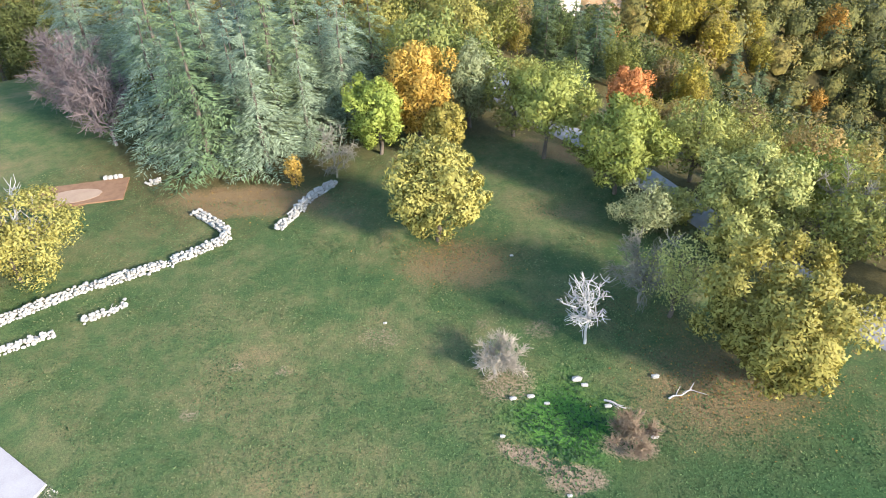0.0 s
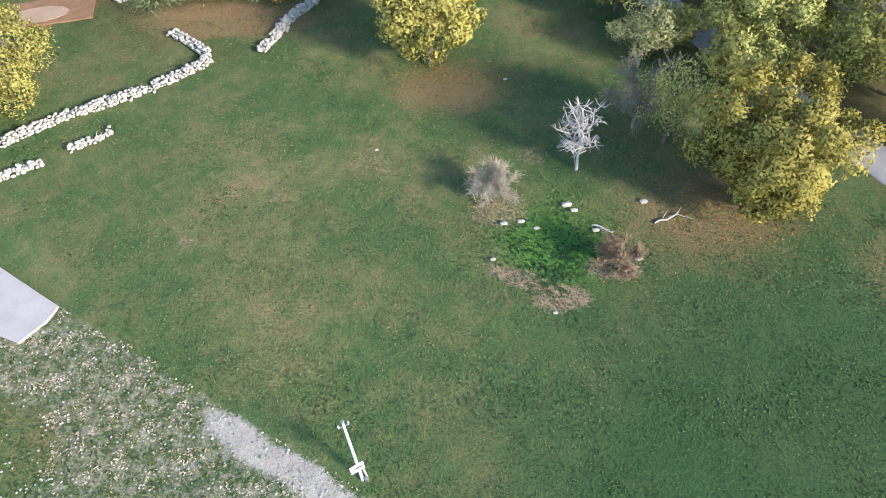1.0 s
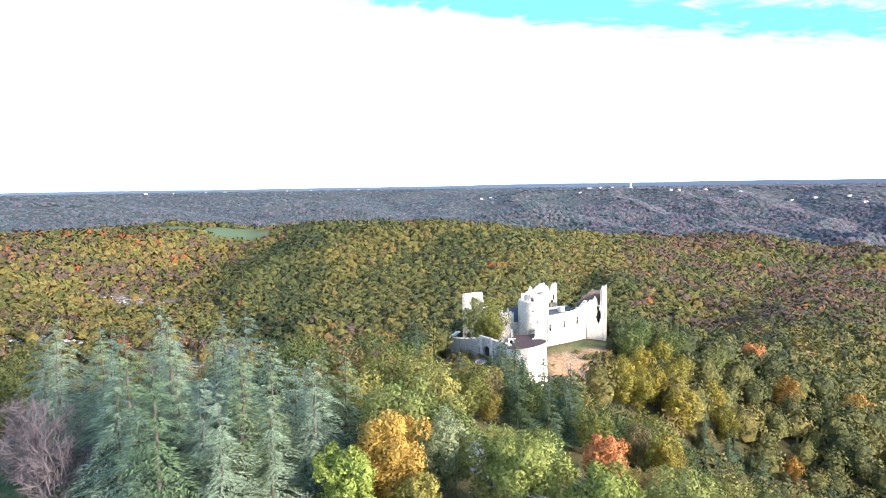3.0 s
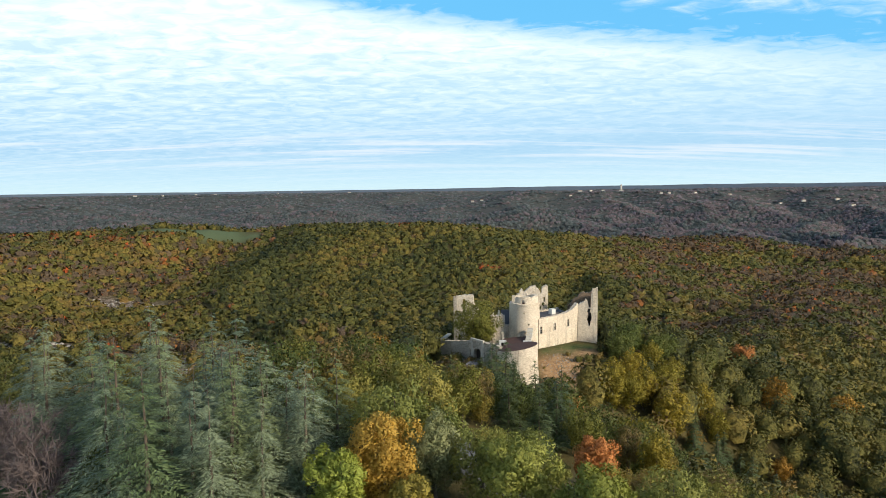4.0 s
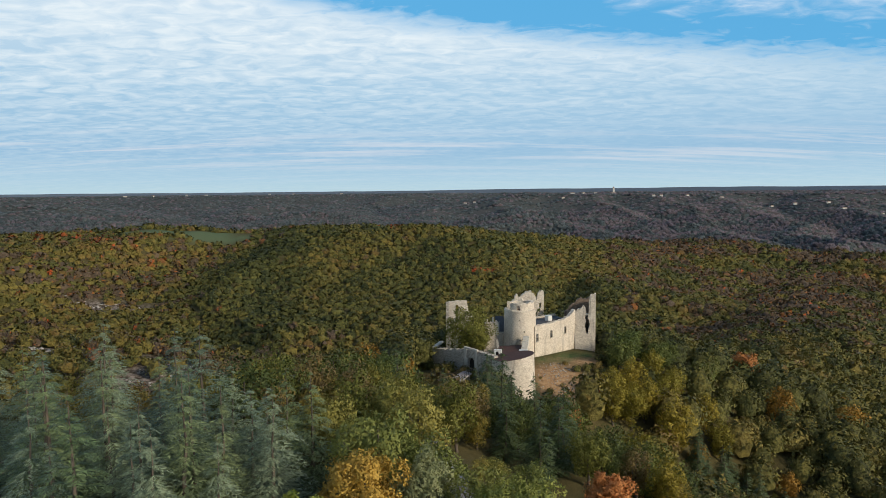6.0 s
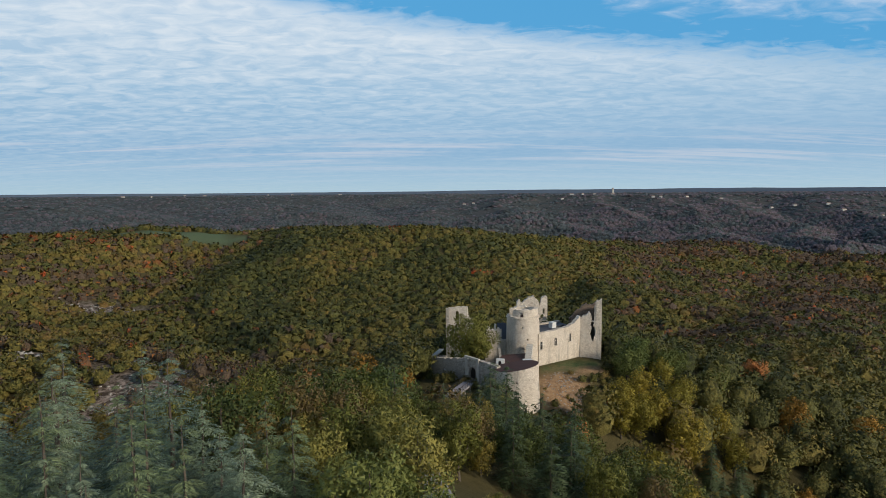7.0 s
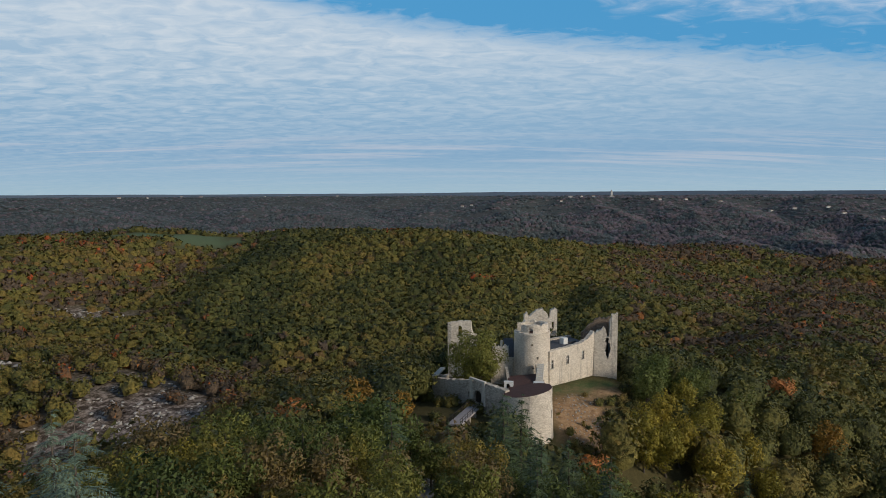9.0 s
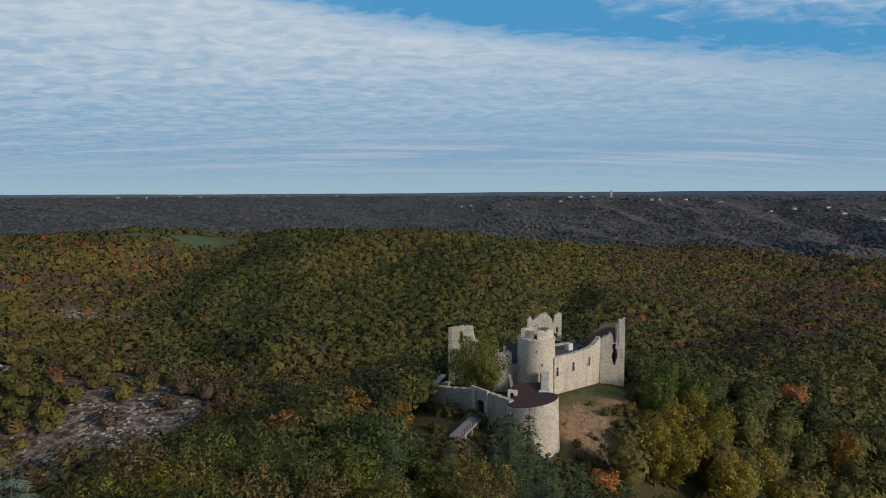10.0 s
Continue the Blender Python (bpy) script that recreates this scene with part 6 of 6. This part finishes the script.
def build_pole():
    x, y = -4.06, 10.8
    z = float(ground_z(x, y))
    pole = empty("utility_pole", pose(x, y, z), "pale green painted pole with a white board at its foot", "pole")
    v, f = tube([(0, 0, -0.5), (0, 0, 3), (0, 0, 6.1)], [0.075, 0.065, 0.05], 10)
    part("mast", mesh_from("mast", v, f, POLE_PAINT, True), pole)
    part("cap", block("cap", 0.13, 0.13, 0.1, STEEL, 0.02), pole, "", Matrix.Translation((0, 0, 6.08)))
    part("bracket", block("bracket", 0.42, 0.05, 0.05, STEEL, 0.01), pole, "steel bracket", pose(0, 0, 5.7, 0, 0, 25))
    for k, (px, py) in enumerate(((-0.17, -0.08), (0.17, 0.08))):
        v, f = tube([(0, 0, 0), (0, 0, 0.1), (0, 0, 0.2)], [0.025, 0.035, 0.02], 8)
        part("insulator", mesh_from("insulator", v, f, WHITE_PAINT, True), pole, "white insulator", pose(px, py, 5.74))
    board = part("board", block("board", 0.6, 0.04, 0.5, WHITE_PAINT, 0.01), pole, "white square board", pose(0.02, -0.16, 1.55, -10, 0, 32))
    part("board_mark", block("board_mark", 0.32, 0.012, 0.07, SHADE, 0), board, "dark bar of writing", pose(0.05, -0.025, 0.24))
    v, f = tube([(0.22, 0.1, -0.4), (0.14, 0.05, 1.7)], [0.045, 0.045], 8)
    part("stay_post", mesh_from("stay_post", v, f, POLE_PAINT, True), pole, "short pale stay post")
    part("foot_box", block("foot_box", 0.16, 0.14, 0.4, STEEL, 0.02), pole, "", pose(0.2, -0.05, 0))


build_pole()


def lone_stone(x, y, s, label, turn=0.0):
    z = float(ground_z(x, y))
    ob = new("field_stone", STONES[int(abs(x * 7)) % 8])
    ob.matrix_basis = Matrix.LocRotScale((x, y, z + s * 0.22), Euler((0.1, -0.1, turn)), (s * 1.4, s * 0.8, s * 0.7))
    return tagged(ob, label, "stone", "stones lying in the meadow")


for x, y, s, t in [(6.2, 26.3, 0.46, 0.8), (6.6, 25.9, 0.3, 0.2), (10.6, 26.5, 0.34, 1.2), (3.6, 25.1, 0.3, 0.4), (4.4, 24.6, 0.25, 0.9), (2.6, 24.9, 0.3, 2.0),
                   (7.6, 24.4, 0.3, 0.3), (1.9, 22.4, 0.22, 0.3), (8.2, 23.3, 0.25, 0.3), (4.9, 19.1, 0.2, 1.0), (9.6, 22.4, 0.3, 0.2), (-4.9, 30.9, 0.2, 0.2), (3.3, 37.6, 0.25, 0.5)]:
    lone_stone(x, y, s, "pale limestone lying in the grass")


def fallen_branch(x, y, turn, long, seed):
    rng = np.random.RandomState(seed)
    parts = [tube(limb_path((-long / 2, 0, 0.08), (long / 2, 0, 0.12), rng, 0.06, 5), np.linspace(0.06, 0.02, 5), 5)]
    for k in range(5):
        a = rng.uniform(-0.3, 0.5) * long
        parts.append(tube(limb_path((a, 0, 0.1), (a + 0.35 * long, rng.normal() * 0.25 * long, 0.2), rng, 0.04, 4), np.linspace(0.03, 0.01, 4), 4))
    ob = new("fallen_branch", mesh_from("fallen_branch", *joined(parts), BARK_PALE))
    ob.matrix_basis = pose(x, y, float(ground_z(x, y)), 0, 0, turn)
    tagged(ob, "bleached fallen branch lying in the grass", "branch")


fallen_branch(8.0, 24.5, -30, 1.2, 5)
fallen_branch(11.6, 25.2, 25, 1.5, 6)
fallen_branch(-22.6, 32.2, 40, 1.0, 7)


EARTH_BED = surface("brown_earth", (0.15, 0.08, 0.045), (0.27, 0.155, 0.09), 1.5, 18, 0.95)
SAND_BED = surface("pale_sand", (0.28, 0.19, 0.135), (0.38, 0.275, 0.20), 1.2, 20, 0.95)


def build_sandpit():
    x, y = -31.3, 46.3
    pit = empty("sandpit", pose(x, y, float(ground_z(x, y)), 0, 0, 14), "sand court with a brown earth edge and stacked stones", "sandpit")
    edge = [(3.5, 1.75), (-3.5, 1.75), (-3.5, -1.75), (3.5, -1.75)]
    part("earth_bed", slab("earth_bed", edge, -0.6, 0.10, EARTH_BED), pit, "brown earth edge")
    oval = [(-0.6 + 2.3 * cos(t * pi / 14) * (1 + 0.06 * sin(3 * t)), -0.35 + 1.05 * sin(t * pi / 14)) for t in range(28)]
    part("sand_bed", slab("sand_bed", oval, 0.0, 0.125, SAND_BED), pit, "pale pinkish sand")
    for k in range(4):
        part("corner_stone", STONES[k], pit, "pale stone", Matrix.LocRotScale((1.6 + 0.4 * k, 1.9, 0.2), Euler((0, 0, k)), (0.45, 0.4, 0.4)))
    part("bench_post", block("bench_post", 0.35, 0.35, 1.1, WHITE_PAINT, 0.05), pit, "white post", pose(-3.4, -0.5, 0))


build_sandpit()


def sow(name, x, y, size, tint, mat, label, category, lean=0.6, long=1.5, upright=True, seed=0, lift=0.4):
    rng = np.random.RandomState(seed)
    z = ground_z(x, y)
    c = np.stack([x, y, z + size * lift], -1)
    if upright:
        t = rng.uniform(0, 2 * pi, len(x))
        nrm = np.stack([np.cos(t), np.sin(t), 1.6 * np.ones_like(t)], -1)
    else:
        nrm = np.tile([0.0, 0, 1], (len(x), 1))
    v, f, ln = leaves_at(c, nrm, size, rng, lean, long, np.tile([0.0, 0.0, 1.0], (len(x), 1)))
    tagged(new(name, mesh_from(name, v, f, mat, False, np.repeat(tint, 3), ln)), label, category, kind="stuff")


def build_grass():
    rng = np.random.RandomState(300)
    n = 230000
    r, t = 18 + 52 * rng.uniform(size=n) ** 0.8, np.radians(rng.uniform(-52, 50, n))
    x, y = r * np.sin(t), -10 + r * np.cos(t)
    road = to_road(x, y) > 1.6
    rough = (y - 19.0) + (x + 19.5) * 0.572 > 0.2
    wood = np.hypot((x + 19) / 12, (y - 57) / 12) > 1
    lane = ~((x < -20) & (np.abs((y - 19.5) - (x + 20.4) * -0.6) < 2.4) & (x > -45))
    ok = on_lawn(x, y) & road & rough & wood & lane & (np.hypot((x + 31.5) / 3.9, (y - 46.2) / 2.2) > 1)
    x, y = x[ok], y[ok]
    tint = np.clip(0.38 + 0.22 * wave(x, y, 7, 71) + 0.14 * wave(x, y, 2.4, 72) + 0.12 * rng.normal(size=len(x)), 0, 1)
    lush = spot(x, y, 5.2, 23.4, 2.8, 2.6, 0, 0.6)
    # the blades darken with the same painted shade
    grass_shade = smooth(-6, 14, x - 0.45 * (y - 18)) * smooth(34, 14, y)
    tint = np.maximum(tint * (1 - 0.8 * lush) - 0.26 * grass_shade, 0)
    size = rng.uniform(0.045, 0.095, len(x)) * (1 + 0.9 * lush) * (0.8 + 0.4 * wave(x, y, 5, 73))
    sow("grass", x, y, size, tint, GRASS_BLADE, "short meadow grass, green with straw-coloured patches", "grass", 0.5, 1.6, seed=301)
    # fallen leaves under the yellow trees
    px = np.concatenate([rng.normal(15.5, 3.2, 1900), rng.normal(-1.5, 2.4, 1000), rng.normal(-17, 3.5, 900)])
    py = np.concatenate([rng.normal(26.8, 2.2, 1900), rng.normal(38.2, 2.0, 1000), rng.normal(45, 1.6, 900)])
    sow("fallen_leaves", px, py, rng.uniform(0.05, 0.10, len(px)), rng.uniform(0, 1, len(px)), LEAF_LITTER, "brown and yellow fallen leaves under the trees", "leaves", 0.35, 1.2, False, 302, 0.25)
    # rough ground by the drive: weeds, dry stalks and pale stones
    x, y = rng.uniform(-24, 1, 60000), rng.uniform(-1, 20, 60000)
    ok = ((y - 19.0) + (x + 19.5) * 0.572 < 0.1 + 0.3 * wave(x, y, 1.6, 51))
    drive = (y - 17.9) + (x + 22.9) * -0.35 > -0.2
    ok &= ~(drive & (x < -21.0))
    x, y = x[ok], y[ok]
    tint = np.clip(0.36 + 0.62 * wave(x, y, 1.9, 81) + 0.25 * wave(x, y, 0.7, 82) + 0.14 * rng.normal(size=len(x)), 0, 0.88)
    tint = np.where(rng.uniform(size=len(x)) > 0.97, 0.98, tint)
    tint = np.where(np.hypot(x + 20.5, y - 11.5) < 2.6, 0.12 * rng.uniform(size=len(x)), tint)
    path = np.abs((y - 18.2) * 0.868 + (x + 19.5) * 0.497 + 0.3 * wave(x, y, 4, 53)) < 0.8
    keep = ~(path & (x > -11.5)) | (rng.uniform(size=len(x)) < 0.1)
    sow("weeds", x[keep], y[keep], rng.uniform(0.035, 0.10, keep.sum()), tint[keep], WEED, "dry weeds and low plants on stony ground", "weeds", 0.8, 1.4, seed=303)
    k = rng.permutation(len(x))[:1700]
    s = rng.uniform(0.03, 0.11, len(k))
    p = np.stack([x[k], y[k], ground_z(x[k], y[k]) + 0.02], -1)
    v, f = stone_heap(p, s, rng)
    tagged(new("gravel", mesh_from("gravel", v, f, STONE_DRY)), "pale limestone rubble strewn on the rough ground", "gravel", kind="stuff")


build_grass()


def build_scree():
    """Pale limestone blocks and ledges on the bare slopes."""
    rng = np.random.RandomState(400)
    x = np.concatenate([rng.normal(-112, 20, 900), rng.normal(-268, 18, 260), rng.normal(-205, 24, 260), rng.normal(-300, 28, 260)])
    y = np.concatenate([rng.normal(288, 22, 900), rng.normal(578, 11, 260), rng.normal(352, 8, 260), rng.normal(430, 10, 260)])
    keep = wave(x, y, 14, 95) + 0.5 * wave(x, y, 6, 96) > 0.0
    x, y = x[keep], y[keep]
    s = rng.uniform(0.5, 1.7, len(x)) * np.where(y > 330, 1.5, 1.0)
    v, f = stone_heap(np.stack([x, y, height(x, y)], -1), s, rng, 0.5)
    tagged(new("scree", mesh_from("scree", v, f, STONE_DRY)), "pale limestone blocks strewn on bare slopes", "rocks", kind="stuff")


build_scree()


def build_bank():
    """Stones and small bushes on the bare bank below the curtain wall."""
    rng = np.random.RandomState(410)
    x, y = rng.normal(38, 4.5, 420), rng.normal(174, 8, 420)
    ok = (np.hypot((x - 37.5) / 8, (y - 174) / 13) < 1) & (np.hypot(x - 23.5, y - 167) > 6.5)
    x, y = x[ok], y[ok]
    v, f = stone_heap(np.stack([x, y, height(x, y)], -1), rng.uniform(0.12, 0.55, len(x)) ** 1.3, rng, 0.6)
    tagged(new("bank_stones", mesh_from("bank_stones", v, f, STONE_DRY)), "limestone rubble strewn on the bare brown bank", "rocks", kind="stuff")
    x, y = rng.uniform(31, 46, 70), rng.uniform(158, 186, 70)
    ok = (np.hypot(x - 23.5, y - 167) > 7.5) & (rng.uniform(size=70) < 0.06 + 0.7 * smooth(172, 160, y))
    x, y = x[ok], y[ok]
    woodland("bank_bushes", np.stack([x, y, height(x, y) - 0.4], -1), np.clip(0.45 + 0.25 * rng.normal(size=len(x)), 0, 0.95), rng, 90, "small autumn bushes on the bare bank", 0.4, 1.0, mass=0.7, fine=0.9, form=0.3)


build_bank()
dry_wall("dry_stone_wall", [(-46, 17.5), (-38, 24.5), (-29.3, 31.0), (-25.6, 34.1), (-22.2, 36.1), (-19.7, 37.9), (-17.7, 39.5), (-17.6, 40.6), (-18.8, 41.8), (-21.0, 43.5)], 0.6, 0.55, "tumbled dry stone wall of white limestone dividing the lawns", 7)
dry_wall("low_stone_wall", [(-34, 24.0), (-27.9, 28.5), (-25.1, 30.1)], 0.4, 0.4, "low broken row of white stones in the grass", 8, True)
dry_wall("low_stone_wall", [(-24.0, 31.1), (-21.9, 32.8)], 0.4, 0.4, "short broken row of white stones in the grass", 9, True)
dry_wall("broken_stone_wall", [(-13.9, 40.8), (-12.2, 45.3), (-10.6, 47.6)], 0.6, 0.5, "broken dry stone wall below the cedars", 10, True)
dry_wall("stone_pile", [(-26.4, 47.6), (-25.4, 48.4)], 0.5, 0.4, "small pile of pale stones at the wood's edge", 11, True)


def build_houses():
    """Small pale houses on the plateau at the horizon, and a church tower among them."""
    rng = np.random.RandomState(500)
    wall_me = block("house_wall", 12, 8, 6, PLASTER, 0, -3)
    wall_me2 = block("house_wall", 18, 9, 5, PLASTER, 0, -3)

    def roof(w, d, h):
        v = [(-w / 2, -d / 2, 0), (w / 2, -d / 2, 0), (w / 2, d / 2, 0), (-w / 2, d / 2, 0), (-w / 2, 0, h), (w / 2, 0, h)]
        bm = bmesh.new()
        vs = [bm.verts.new(q) for q in v]
        for f in ((0, 1, 5, 4), (2, 3, 4, 5), (0, 4, 3), (1, 2, 5), (3, 2, 1, 0)):
            bm.faces.new([vs[k] for k in f])
        me = bpy.data.meshes.new("house_roof")
        bm.to_mesh(me)
        bm.free()
        me.materials.append(ROOF_PALE)
        return me
    roofs = [roof(13, 9.4, 3.0), roof(19, 10.4, 3.2)]
    spots = [(-23.5, 3900), (-21.5, 3850), (-19, 3900), (-17.5, 3880), (-12.5, 3950), (-10.5, 3950), (-6.5, 4000), (4.2, 2850), (5.0, 2860), (13.4, 2900), (14.3, 2880), (15.3, 2940), (16.8, 2900),
             (20.0, 2700), (20.6, 2720), (22.6, 2750), (25.2, 2700), (28.0, 2650), (28.8, 2640), (30.4, 2600), (32.6, 2560), (33.6, 2450), (36.0, 2400), (12.6, 2760)]
    for k, (bearing, r) in enumerate(spots):
        x, y = r * sin(radians(bearing)), r * cos(radians(bearing))
        big = k % 3 == 0
        z = height_at(x, y) + 4.5
        house = empty("house", pose(x, y, z, 0, 0, rng.uniform(-40, 40)), "small pale house on the far plateau", "house", "houses on the horizon")
        body = wall_me2 if big else wall_me
        w = part("wall", body, house)
        w.scale = (0.95, 0.9, 1.0)
        r = part("roof", roofs[1 if big else 0], house, "", pose(0, 0, 1.96 if big else 2.96))
        r.scale = (0.95, 0.9, 0.7)
    x, y = 875, 2900
    church = empty("church", pose(x, y, height_at(x, y)), "pale church tower on the far hill", "church")
    part("tower", block("church_tower", 7, 7, 26, PLASTER, 0.2), church)
    part("spire", mesh_from("spire", *tube([(0, 0, 26), (0, 0, 33)], [4.8, 0.2], 4), ROOF_PALE), church)


PLASTER = surface("pale_plaster", (0.50, 0.48, 0.44), (0.66, 0.63, 0.58), 0.2, 2, 0.85, 0.05, 0.01)
ROOF_PALE = surface("pale_tiles", (0.24, 0.17, 0.14), (0.36, 0.27, 0.22), 0.2, 2, 0.85, 0.05, 0.01)
build_houses()
